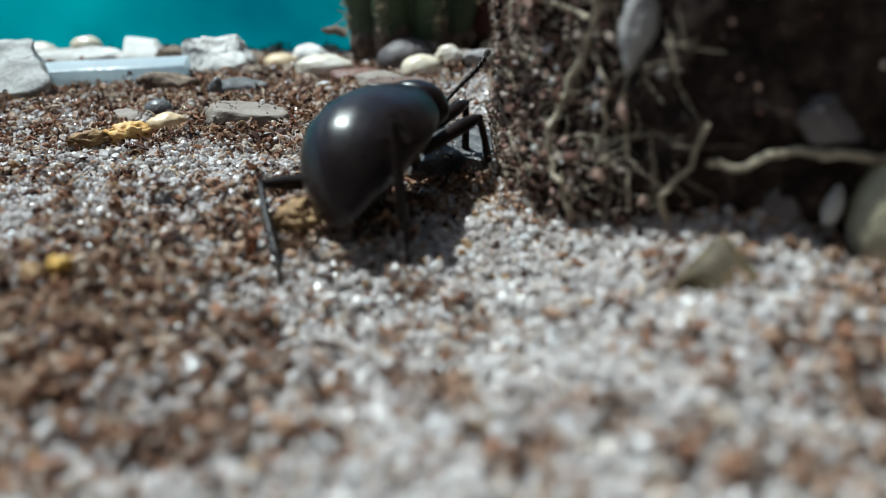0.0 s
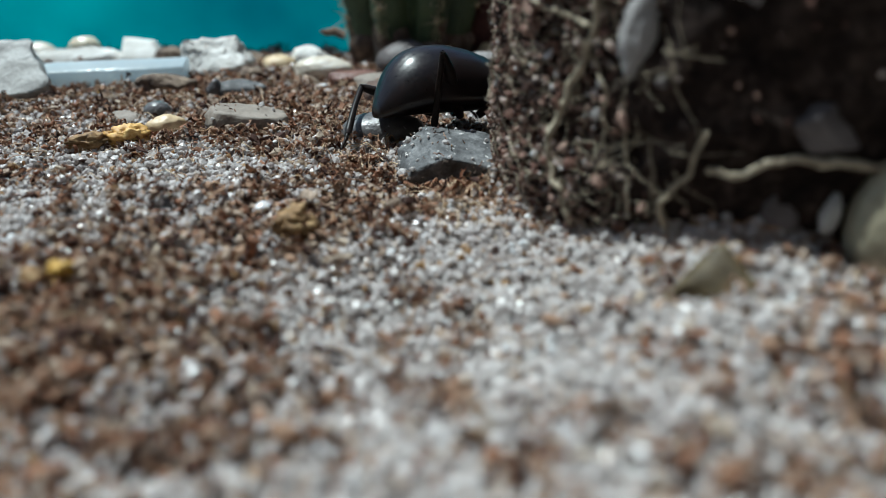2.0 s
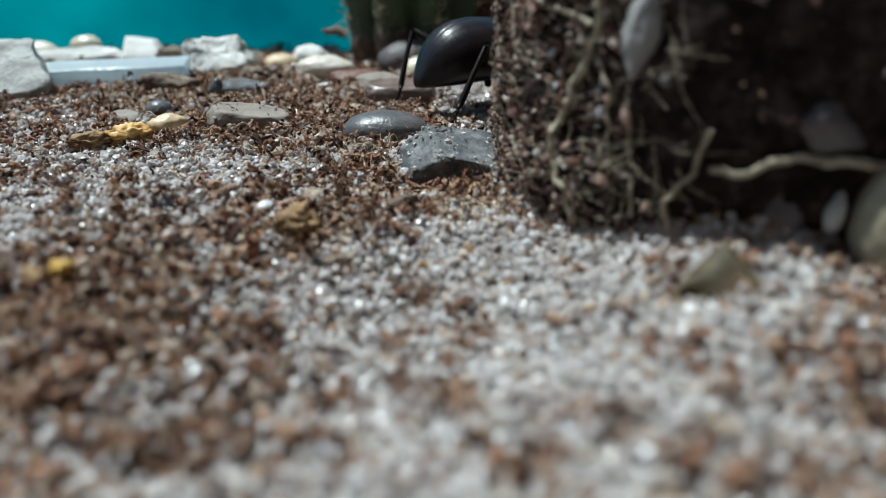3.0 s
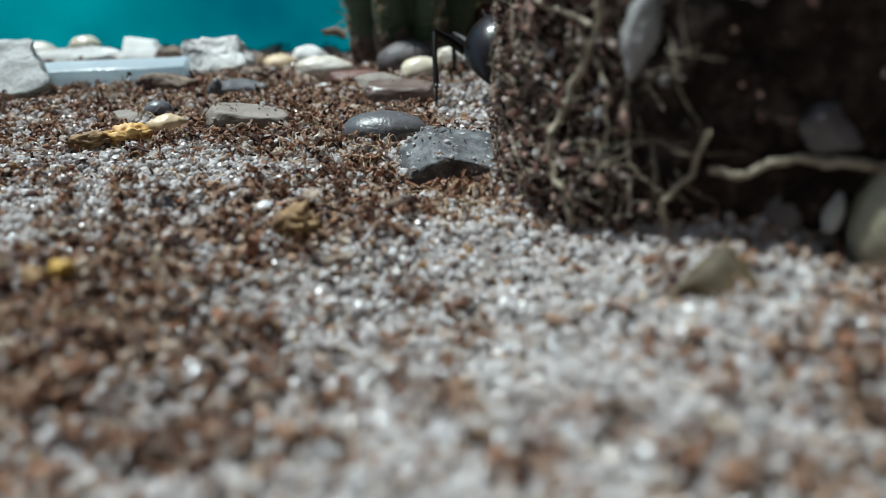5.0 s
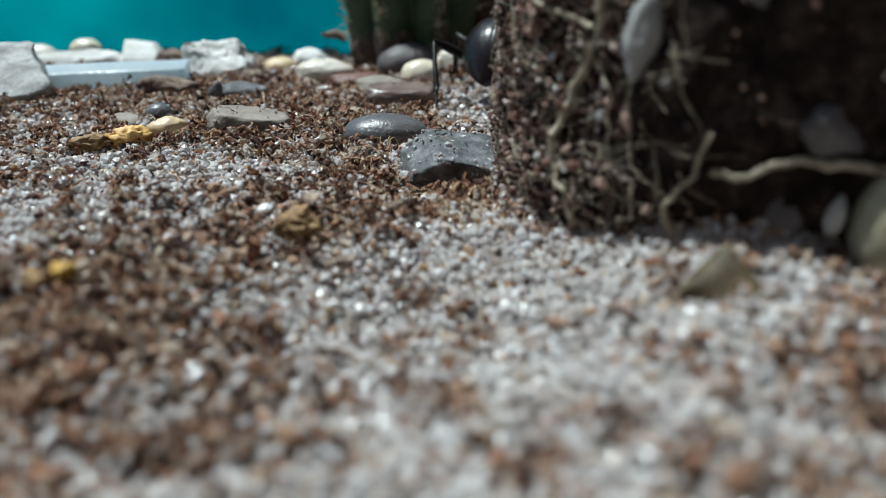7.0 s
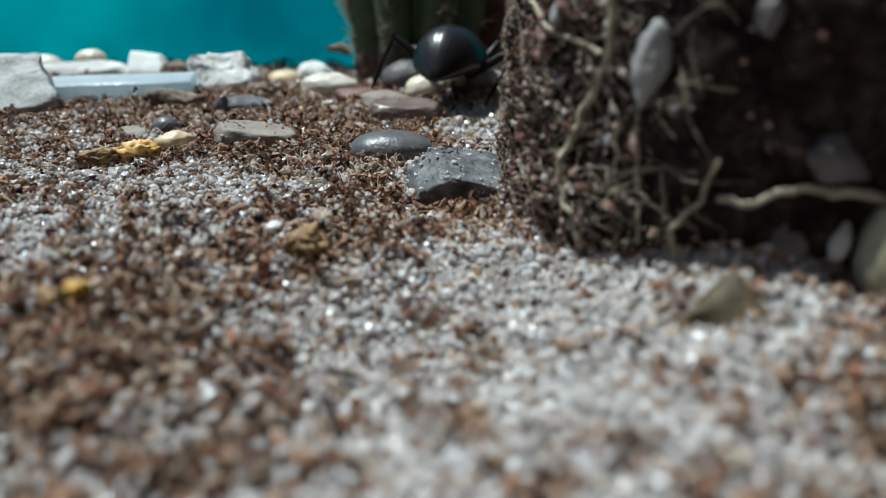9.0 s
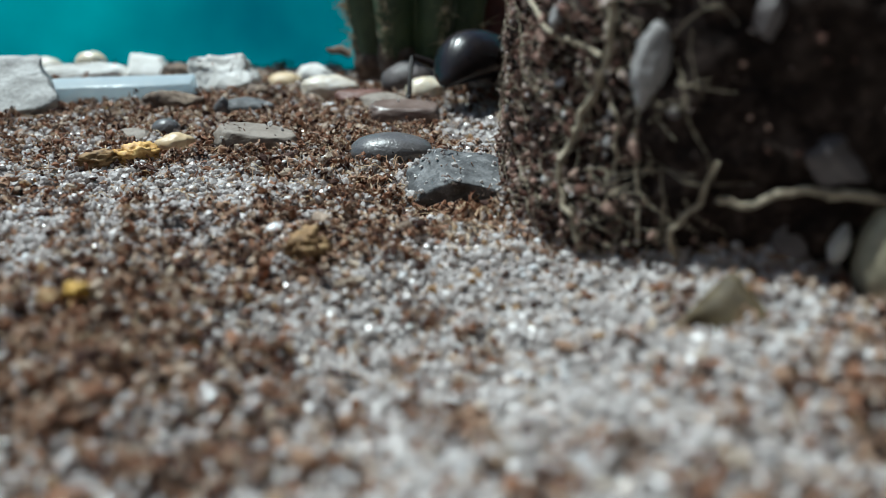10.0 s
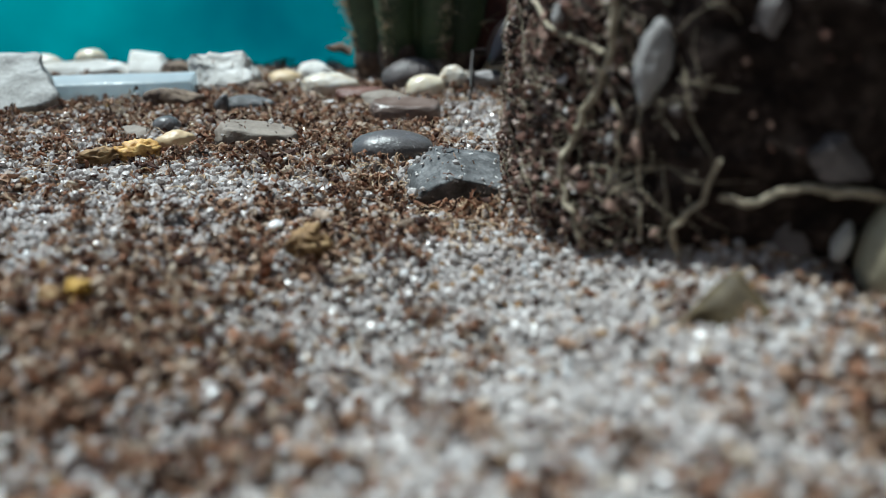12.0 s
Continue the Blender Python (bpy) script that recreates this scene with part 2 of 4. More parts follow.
def peat_share(x, y):
    """How much of the ground is brown crumbs rather than pale sand."""
    d = (x + 13.5) * -0.736 + (y - 47.5) * 0.677
    s = 0.11 + 0.53 / (1 + np.exp(-d * 0.9))
    s = s + 0.2 / (1 + np.exp(-(y - 86) * 0.5))

    def g(cx, cy, sx, sy):
        return np.exp(-((x - cx) / sx) ** 2 - ((y - cy) / sy) ** 2)
    s = s * (1 - 0.8 * g(-30, 75.5, 14, 6.5)) * (1 - 0.3 * g(-6, 79, 3, 3)) * (1 - 0.35 * g(-32, 60, 12, 8)) * (1 - 0.95 * g(5, 106, 6.5, 20)) * (1 - 0.5 * g(-34, 62, 9, 7)) * (1 - 0.55 * g(-12, 50, 5, 5)) * (1 - 0.5 * g(-52, 93, 16, 14))
    # Right foreground: brown bits, thickened so the corner's dimmer light is in the colour.
    s = s + 0.45 * g(5, 71, 5, 6) + 0.25 * g(-11, 62, 8, 5) + 0.16 * g(14, 47, 7, 3) + 0.6 * g(-21, 44, 10, 7) + 0.5 * g(-16, 36, 8, 6) + 0.42 * g(25, 37, 13, 10) + 0.2 * g(10, 28, 14, 6) + 0.25 * g(27, 34, 6, 5) + 0.45 * g(24, 27, 9, 4) + 0.15 * g(-13, 31, 9, 5)
    s = s + 0.45 * wave(x, y, 0.55, 1.0, 2.0) * wave(x, y, 0.23, 0.4, 0.9) + 0.36 * wave(x, y, 0.95, 2.0, 0.3) + 0.24 * wave(x, y, 1.9, 0.7, 1.9)
    return np.clip(0.97 / (1 + np.exp(-(s - 0.63) * 8.0)), 0.03, 0.97)


def relief(x, y):
    """The terrain with its lumps."""
    return (terrain(x, y) + 0.5 * wave(x, y, 1.1, 0.2, 0.6) * (0.6 + 0.4 * wave(x, y, 0.31, 1.1, 0.2)) + 0.24 * wave(x, y, 2.6, 1.2, 2.6)
            + 0.5 * wave(x, y, 0.62, 2.2, 1.6) + 0.75 * peat_share(x, y) * (0.5 + wave(x, y, 1.7, 0.9, 2.1)))


def build_ground():
    xs = np.concatenate([np.linspace(-420, -110, 20)[:-1], np.linspace(-110, 110, 300), np.linspace(110, 420, 20)[1:]])
    ys = np.concatenate([np.linspace(-260, 16, 20)[:-1], np.linspace(16, 168, 240)])
    gx, gy = np.meshgrid(xs, ys)
    z = relief(gx, gy) - 0.2
    n = len(xs)
    i = (np.arange(len(ys) - 1)[:, None] * n + np.arange(n - 1)[None, :]).ravel()
    me = solid("ground", np.stack([gx.ravel(), gy.ravel(), z.ravel()], 1), np.stack([i, i + 1, i + n + 1, i + n], 1), M["earth"])
    share = me.attributes.new("peat", "FLOAT", "POINT")
    share.data.foreach_set("value", peat_share(gx, gy).ravel().astype(np.float32))
    tagged(new("ground", me), "pale quartz sand mixed with brown peat crumbs", "ground", kind="structure")


def build_backdrop():
    bm = bmesh.new()
    bmesh.ops.create_cube(bm, size=1)
    bmesh.ops.scale(bm, vec=(840, 1.2, 50), verts=bm.verts)
    bmesh.ops.translate(bm, vec=(0, 168.5, 17), verts=bm.verts)
    bmesh.ops.bevel(bm, geom=bm.edges[:], offset=0.3, segments=2, affect="EDGES")
    thing("backdrop", bm, M["teal"], "plain teal blue plastic sheet behind the sand", "backdrop", kind="structure", smooth=False)


def build_sky_blocks():
    """Unseen dark walls, added behind and beside the view to block skylight."""
    for name, size, at in (("sky_block_south", (840, 6, 190), (0, -20, 75)), ("sky_block_east", (6, 190, 210), (64, 72, 85))):
        bm = bmesh.new()
        bmesh.ops.create_cube(bm, size=1)
        bmesh.ops.scale(bm, vec=size, verts=bm.verts)
        bmesh.ops.translate(bm, vec=at, verts=bm.verts)
        bmesh.ops.bevel(bm, geom=bm.edges[:], offset=1.0, segments=2, affect="EDGES")
        thing(name, bm, M["board"], "unseen plain dark brown wall added to block skylight", "wall", kind="structure", smooth=False)



def grain_shapes():
    bm = bmesh.new()
    bmesh.ops.create_icosphere(bm, subdivisions=1, radius=1)
    v = np.array([q.co[:] for q in bm.verts])
    f = np.array([[q.index for q in p.verts] for p in bm.faces])
    bm.free()
    return v, f


def turns(rng, n):
    q = rng.normal(size=(n, 4))
    q /= np.linalg.norm(q, axis=1, keepdims=True)
    w, x, y, z = q.T
    return np.stack([1 - 2 * (y * y + z * z), 2 * (x * y - w * z), 2 * (x * z + w * y), 2 * (x * y + w * z), 1 - 2 * (x * x + z * z),
                     2 * (y * z - w * x), 2 * (x * z - w * y), 2 * (y * z + w * x), 1 - 2 * (x * x + y * y)], 1).reshape(n, 3, 3)


def flat_turns(rng, n):
    """Turns about the upright, tipped a little."""
    a, b, c = rng.uniform(0, 6.283, n), rng.normal(0, 0.38, n), rng.normal(0, 0.38, n)
    out = np.zeros((n, 3, 3))
    ca, sa, cb, sb, cc, sc = np.cos(a), np.sin(a), np.cos(b), np.sin(b), np.cos(c), np.sin(c)
    out[:, 0] = np.stack([ca * cc - sa * sb * sc, -sa * cb, ca * sc + sa * sb * cc], 1)
    out[:, 1] = np.stack([sa * cc + ca * sb * sc, ca * cb, sa * sc - ca * sb * cc], 1)
    out[:, 2] = np.stack([-cb * sc, sb, cb * cc], 1)
    return out


def scatter(rng, per_mm2, y0, y1):
    """Even random places on the visible wedge of ground between two distances."""
    wide = y1 * 0.6 + 4
    n = int(per_mm2 * 2 * wide * (y1 - y0))
    x, y = rng.uniform(-wide, wide, n), rng.uniform(y0, y1, n)
    ok = (np.abs(x) < y * 0.6 + 4) & ((x - BALL[0]) ** 2 + (y - BALL[1]) ** 2 > (BALL[2] - 1.5) ** 2)
    return x[ok], y[ok]


def pieces(rng, x, y, z, size, v, f, jitter, stretch, flat=False):
    """Random turned and dented copies of one small shape, joined."""
    n = len(x)
    s = size[:, None] * np.exp(np.clip(rng.normal(0, stretch, (n, 3)), -1.8 * stretch, 1.8 * stretch))
    p = v[None] * (1 + rng.uniform(-jitter, jitter, (n, len(v), 1))) * s[:, None, :]
    p = np.einsum("nij,nkj->nki", flat_turns(rng, n) if flat else turns(rng, n), p) + np.stack([x, y, z], 1)[:, None, :]
    return p.reshape(-1, 3), (f[None] + np.arange(n)[:, None, None] * len(v)).reshape(-1, 3)


def curl_shape(rng, rings=5, bend=None):
    """A short bent flake, four-sided along its length."""
    a = rng.uniform(2.6, 5.6) if bend is None else rng.uniform(0.5, bend)
    v, f = [], []
    roll = rng.uniform(-2.2, 2.2)
    for i in range(rings):
        t = (i / (rings - 1) - 0.5) * a
        c = np.array([math.sin(t) / a * 2, 0, (math.cos(t) - 0.8) / a * 2])
        w = 0.18 * (1 - abs(2 * i / (rings - 1) - 1) ** 2 * 0.55)
        nrm, b = np.array([math.sin(t), 0, math.cos(t)]), np.array([0, 1.0, 0])
        w *= rng.uniform(0.6, 1.3)
        c = c + rng.normal(0, 0.1, 3)
        ca, sa = math.cos(roll * i / rings), math.sin(roll * i / rings)
        nrm, b = nrm * ca - b * sa, b * ca + nrm * sa
        for k, (p, q) in enumerate(((1, 0.18), (-1, 0.24), (-1, -0.24), (1, -0.18))):
            v.append(c + b * p * w + nrm * q * w * rng.uniform(0.7, 1.2))
    for i in range(rings - 1):
        for k in range(4):
            p, q, r, s = i * 4 + k, i * 4 + (k + 1) % 4, i * 4 + 4 + (k + 1) % 4, i * 4 + 4 + k
            f += [(p, q, r), (p, r, s)]
    e = (rings - 1) * 4
    f += [(0, 2, 1), (0, 3, 2), (e, e + 1, e + 2), (e, e + 2, e + 3)]
    return np.array(v), np.array(f)


def joined(name, packs, material, label, category, smooth=False):
    vs, fs, base = [], [], 0
    for v, f in packs:
        vs.append(v), fs.append(f + base)
        base += len(v)
    ob = new(name, solid(name, np.concatenate(vs), np.concatenate(fs), material, smooth))
    return tagged(ob, label, category, kind="stuff")


def build_grains():
    rng = np.random.default_rng(5)
    v, f = grain_shapes()
    sand, crumbs = [], []
    for per, y0, y1, size in ((12.0, 24, 64, 0.215), (9.0, 64, 92, 0.245), (4.2, 92, 130, 0.3), (1.2, 130, 167, 0.48)):
        x, y = scatter(rng, per, y0, y1)
        keep = rng.uniform(size=len(x)) > peat_share(x, y) * 0.93
        x, y = x[keep], y[keep]
        r = size * np.exp(np.clip(rng.normal(0, 0.36, len(x)), -1, 0.75))
        z = relief(x, y) + rng.uniform(-0.15, 0.3, len(x)) + 0.3 * peat_share(x, y) * rng.uniform(0, 1, len(x))
        sand.append(pieces(rng, x, y, z, r, v, f, 0.22, 0.2))
    curls = [curl_shape(rng, bend=2.6 if k < 2 else None) for k in range(9)]
    for per, y0, y1, size in ((7.0, 24, 64, 0.54), (9.0, 64, 96, 0.48), (6.0, 96, 130, 0.5), (2.0, 130, 167, 0.68)):
        x, y = scatter(rng, per, y0, y1)
        keep = rng.uniform(size=len(x)) < peat_share(x, y) * 0.95
        x, y = x[keep], y[keep]
        r = size * np.exp(np.clip(rng.normal(0, 0.4, len(x)), -1, 0.75))
        z = relief(x, y) + rng.uniform(-0.05, 0.7, len(x)) * np.minimum(1, 0.4 + peat_share(x, y))
        which = rng.integers(0, 10, len(x))
        for k in range(10):
            w = which == k
            cv, cf = curls[k] if k < 9 else (v * 0.36, f)
            crumbs.append(pieces(rng, x[w], y[w], z[w], r[w], cv, cf, 0.5 if k > 8 else 0.28, 0.34, flat=k < 2))
    for per, y0, y1, size in ((4.0, 24, 64, 0.27), (5.0, 64, 100, 0.24), (2.0, 100, 150, 0.33)):
        x, y = scatter(rng, per, y0, y1)
        keep = rng.uniform(size=len(x)) < peat_share(x, y)
        x, y = x[keep], y[keep]
        crumbs.append(pieces(rng, x, y, relief(x, y) + rng.uniform(0, 0.6, len(x)), size * np.exp(np.clip(rng.normal(0, 0.4, len(x)), -1, 0.7)), v * 0.8, f, 0.45, 0.4))
    x, y = scatter(rng, 0.24, 30, 120)
    keep = rng.uniform(size=len(x)) < peat_share(x, y) ** 1.4
    near = rng.uniform(-24, 4, 34), rng.uniform(25, 46, 34)
    for a, b in zip(np.concatenate([x[keep], near[0]]), np.concatenate([y[keep], near[1]])):
        k, R = rng.integers(10, 34), rng.uniform(0.7, 1.5) * (1.35 if b < 58 else 1)
        d = rng.normal(size=(k, 3))
        d = d / np.linalg.norm(d, axis=1, keepdims=True) * R * rng.uniform(0.4, 1, (k, 1))
        cv, cf = curls[rng.integers(0, 9)] if rng.uniform() < 0.75 else (v * 0.5, f)
        crumbs.append(pieces(rng, a + d[:, 0], b + d[:, 1], relief(a, b) + np.abs(d[:, 2]) * 0.8, 0.44 * np.exp(rng.normal(0, 0.25, k)), cv, cf, 0.4, 0.3))
    n = 5200
    a, out = np.radians(rng.uniform(5, 100, n)), np.abs(rng.normal(0, 1.3, n)) - 0.4
    x, y = BALL[0] - (BALL[2] - 0.6 + out) * np.sin(a), BALL[1] - (BALL[2] - 0.6 + out) * np.cos(a)
    z = relief(x, y) + rng.uniform(0, 1, n) * np.clip(1.9 - out, 0.1, 2.0)
    pale = rng.uniform(size=n) < np.where(np.degrees(a) < 55, 0.6, 0.25)
    sand.append(pieces(rng, x[pale], y[pale], z[pale], 0.23 * np.exp(rng.normal(0, 0.3, pale.sum())), v, f, 0.22, 0.2))
    for k in range(9):
        w = np.flatnonzero(~pale)[k::9]
        crumbs.append(pieces(rng, x[w], y[w], z[w], 0.42 * np.exp(rng.normal(0, 0.3, len(w))), *curls[k], 0.28, 0.34))
    for name, share, per in (("rock", 0.6, 1.3), ("pebble.001", 0.45, 1.6), ("pebble.002", 0.35, 0.5), ("pebble", 0.1, 0.25), ("rock.001", 0.5, 0.3)):
        ob = bpy.data.objects.get(name)
        if ob is None:
            continue
        co = np.array([(q.co[:]) for q in ob.data.vertices if q.normal.z > 0.45]) / MM + np.array(ob.location) / MM
        pick = co[rng.integers(0, len(co), int(len(co) * per * 0.06))]
        pick = pick + rng.normal(0, 0.12, pick.shape) * np.array([1, 1, 0.2]) + np.array([0, 0, 0.1])
        w = rng.uniform(size=len(pick)) < share
        sand.append(pieces(rng, *pick[w].T, 0.18 * np.exp(rng.normal(0, 0.4, w.sum())), v, f, 0.22, 0.2))
        crumbs.append(pieces(rng, *pick[~w].T, 0.34 * np.exp(rng.normal(0, 0.3, (~w).sum())), *curls[0], 0.12, 0.3))
    joined("sand_grains", sand, M["sand"], "loose pale quartz sand grains with amber and brown specks", "sand")
    joined("peat_crumbs", crumbs, M["peat"], "loose brown curled peat crumbs on the sand", "peat")


def build_fibres():
    rng = np.random.default_rng(9)
    packs = []
    x, y = scatter(rng, 0.5, 40, 128)
    keep = rng.uniform(size=len(x)) < peat_share(x, y)
    for a, b in zip(np.concatenate([x[keep], rng.normal(5, 5, 260), rng.uniform(-16, 4, 160)]), np.concatenate([y[keep], rng.normal(70, 3.5, 260), rng.uniform(74, 100, 160)])):
        if (a - BALL[0]) ** 2 + (b - BALL[1]) ** 2 < 23 ** 2:
            continue
        n, th, k = 6, rng.uniform(0, 6.3), rng.normal(0, 0.25)
        L, r = rng.uniform(1.2, 4.5) * (0.8 + b / 200), rng.uniform(0.03, 0.07)
        p, pts = np.array([a, b]), []
        for i in range(n):
            pts.append((p[0], p[1], float(relief(p[0], p[1])) + 0.6 + 0.3 * math.sin(i * 1.1 + th)))
            p = p + np.array([math.cos(th), math.sin(th)]) * L / n
            th += k
        bm = tube(bmesh.new(), pts, [r] * n, 4)
        bmesh.ops.triangulate(bm, faces=bm.faces[:])
        bm.verts.index_update()
        packs.append((np.array([q.co[:] for q in bm.verts]), np.array([[q.index for q in fa.verts] for fa in bm.faces])))
        bm.free()
    joined("dry_fibres", packs, M["fibre"], "thin dry brown plant fibres lying on the peat", "fibre", smooth=True)


# ---------------------------------------------------------------- stones
def stone(name, label, x, y, size, material, seed, turn=0.0, rough=0.12, cuts=0, sink=0.25, tilt=(0, 0), category="pebble", power=1.0, lift=0.0,
          detail=4, group="", z=None, faces=(), grit=0.4):
    """A worn stone of that size, its middle over (x, y), partly sunk. cuts: flat broken faces. power under 1 squares it off."""
    bm = bmesh.new()
    bmesh.ops.create_icosphere(bm, subdivisions=detail, radius=1)
    rng = random.Random(seed)
    planes = []
    for _ in range(cuts):
        n = Vector((rng.uniform(-1, 1), rng.uniform(-1, 1), rng.uniform(-0.6, 1))).normalized()
        planes.append((n, rng.uniform(0.55, 0.82)))
    planes += [(Vector(n).normalized(), d) for *n, d in faces]
    for q in bm.verts:
        p = q.co.copy()
        if power != 1.0:
            p = Vector([math.copysign(abs(c) ** power, c) for c in p])
        for n, d in planes:
            over = p.dot(n) - d
            if over > 0:
                p -= n * over * 0.93
        p *= 1 + rough * bump3(p, 1.3, seed) + rough * grit * bump3(p, 3.5, seed) + rough * grit * 0.5 * bump3(p, 9, seed)
        q.co = Vector((p.x * size[0] / 2, p.y * size[1] / 2, p.z * size[2] / 2))
    m = pose(0, 0, 0, tilt[0], tilt[1], turn)
    bmesh.ops.transform(bm, matrix=m, verts=bm.verts)
    low = min(q.co.z for q in bm.verts)
    base = (float(terrain(x, y)) if z is None else z) + lift
    ob = thing(name, bm, material, label, category, group=group)
    ob.location = (x * MM, y * MM, (base - low - sink * size[2]) * MM)
    return ob


def build_stones():
    g = "pebbles on the sand"
    stone("pebble", "smooth glossy dark grey oval pebble on the peat", -6.7, 88.0, (9.8, 7.0, 4.3), M["slate"], 3, 4, 0.05, sink=0.27, group=g)
    stone("rock", "rough broken grey stone chunk dusted with sand grains", 2.4, 77.0, (14.2, 9.5, 8.2), M["basalt"], 17, 0, 0.05, 0, 0.36, (0, 4),
          "stone", 0.75, detail=5, group=g, faces=((0.14, -0.22, 1, 0.5), (-0.12, -1, -0.1, 0.72), (-0.8, -0.3, 0.6, 0.72), (-1, -0.2, 0.1, 0.85)), grit=1.3)
    stone("pebble", "flat dusty pale grey pebble half buried in peat", -23.4, 92.0, (10.0, 6, 4.4), M["pale"], 21, 6, 0.08, 0, 0.2, (0, 5), power=0.8, faces=((0.1, -0.15, 1, 0.62),), grit=0.8, group=g)
    stone("pebble", "flat brown banded pebble with a worn shiny edge", -6.2, 109.6, (10.2, 6.5, 3.9), M["brown"], 31, 6, 0.07, 0, 0.15, (6, 0),
          power=0.62, faces=((0.05, 0.1, 1, 0.7),), grit=0.6, group=g)
    stone("pebble", "round cream ivory pebble leaning on a grey one", -3.5, 127.0, (6.6, 5.8, 6.2), M["ivory"], 41, 10, 0.07, 1, 0.36, power=0.85, group=g)
    stone("pebble", "large matt grey oval pebble by the cactus", -6.6, 136.0, (9.8, 8.0, 6.4), M["oval"], 52, 0, 0.06, sink=0.1, tilt=(0, -8), group=g)
    stone("pebble", "dull red-brown pebble among the stones", -14.0, 122.5, (8.0, 6, 3.6), M["red"], 61, 12, 0.16, 3, 0.15, group=g)
    stone("pebble", "low grey-brown pebble behind the flat brown one", -9.6, 117.6, (9.0, 6, 3.8), M["pale"], 66, -8, 0.12, 1, 0.2, group=g)
    stone("pebble", "smooth cream pebble lying on the sand", -19.3, 127.5, (9.6, 7, 5.0), M["cream"], 71, 14, 0.14, 2, 0.12, group=g)
    stone("pebble", "rounded white pebble at the back", -24.2, 144, (6.8, 6, 5.0), M["chalk"], 81, 0, 0.12, 0, 0.1, (0, 10), group=g)
    stone("pebble", "yellowish tan pebble at the back", -29.4, 142, (6.4, 5.5, 3.7), M["tan"], 91, 0, 0.1, 0, 0.15, group=g)
    stone("rock", "rough white broken stone with pitted faces", -38.2, 132.8, (11.6, 8, 8.4), M["chalk"], 103, 5, 0.14, 3, 0.15, category="stone", power=0.6, faces=((0.14, -0.63, 0.76, 0.45), (0, 0.1, 1, 0.72)), grit=1.0, detail=5, group=g)
    stone("rock", "white angular stone block at the back", -56.4, 147.0, (9.0, 7, 6.4), M["chalk"], 112, 8, 0.06, 0, 0.12, (0, 4), "stone", 0.6, faces=((0, -0.63, 0.77, 0.5), (0.1, 0, 1, 0.76), (1, 0, 0.5, 0.75), (-1, -0.2, 0.2, 0.75)), grit=0.8, group=g)
    stone("pebble", "pale yellow cream pebble on the back row", -70.2, 155.0, (6.0, 5, 5.4), M["ivory"], 121, 0, 0.09, 1, 0.08, power=0.8, group=g)
    stone("pebble", "small cream pebble on the back row", -77.0, 150.0, (6.8, 5, 4.8), M["cream"], 131, 0, 0.1, 0, 0.1, group=g)
    stone("rock", "long low off-white stone on the back row", -68.5, 147.0, (17.0, 7, 4.8), M["chalk"], 141, 3, 0.16, 4, 0.15, category="stone", group=g)
    stone("rock", "large pale grey limestone block with a broken end face", -68.4, 113.0, (24, 17, 9.6), M["limestone"], 152, 24, 0.07, 0, 0.12, (0, 0),
          "stone", 0.5, faces=((-0.05, -0.75, 0.65, 0.4), (-0.1, 0.1, 1, 0.74), (1, 0.05, 0.1, 0.76)), grit=0.9, detail=5, group=g)
    stone("pebble", "flat blue-grey pebble in the peat", -29.8, 114.0, (7.6, 5, 3.3), M["basalt"], 161, 8, 0.12, 2, 0.15, group=g)
    stone("pebble", "small dark glossy bead-like pebble", -37.1, 99.6, (3.6, 3.2, 2.9), M["slate"], 171, 0, 0.06, 0, 0.15, group=g)
    stone("pebble", "cream yellow wedge-shaped pebble", -33.2, 91.2, (4.8, 3.4, 3.4), M["tan"], 188, 10, 0.16, 4, 0.38, (0, -12), power=0.85, group=g)
    stone("pebble", "flat tan pebble sunk in the peat", -39.8, 96.6, (6.0, 4.5, 2.6), M["pale"], 191, 0, 0.12, 1, 0.25, group=g)
    stone("pebble", "tiny white pebble by the limestone block", -51.2, 106.5, (1.8, 1.5, 1.4), M["quartz"], 201, 0, 0.15, 0, 0.15, detail=3, group=g)
    stone("pebble", "tiny white pebble in the peat", -18.0, 118.0, (2.4, 1.8, 1.7), M["quartz"], 205, 0, 0.15, 0, 0.15, detail=3, group=g)
    stone("pebble", "small dark upright pebble chip", -33.2, 112.5, (2.2, 2.0, 4.2), M["slate"], 208, 0, 0.2, 2, 0.2, detail=3, group=g)
    stone("pebble", "tiny white shell-like chip on the peat", -15.3, 62.7, (1.9, 1.3, 1.3), M["quartz"], 211, 25, 0.2, 0, 0.1, detail=3, group=g)
    stone("pebble", "pinkish-brown pebble by the root ball", 6.8, 128.0, (7.0, 5, 3.0), M["dusty"], 221, 0, 0.15, 2, 0.15, group=g)
    stone("pebble", "orange-brown pebble behind the sand", 9.0, 146.0, (5.0, 4.5, 5.5), M["tan"], 226, 0, 0.14, 1, 0.1, group=g)
    stone("pebble", "rough grey-pink stone beside the cream one", 1.5, 129.5, (5.5, 4.5, 4.2), M["cream"], 231, 0, 0.2, 3, 0.15, group=g)
    stone("rock", "dark maroon rock standing behind the stones", 17.0, 154.0, (27, 12, 25), M["maroon"], 241, 0, 0.08, 2, 0.06, (0, 0), "stone", 0.55, group=g)
    stone("pebble", "smooth olive-grey pebble by the root ball", 30.7, 46.6, (8.4, 6.0, 10.4), M["olive"], 251, 0, 0.06, 0, 0.12, group=g)
    stone("pebble", "white elongated quartz pebble standing on end", 25.6, 47.2, (1.3, 1.3, 2.9), M["limestone"], 256, 0, 0.1, 0, 0.1, (0, 4), z=4.9, group=g)
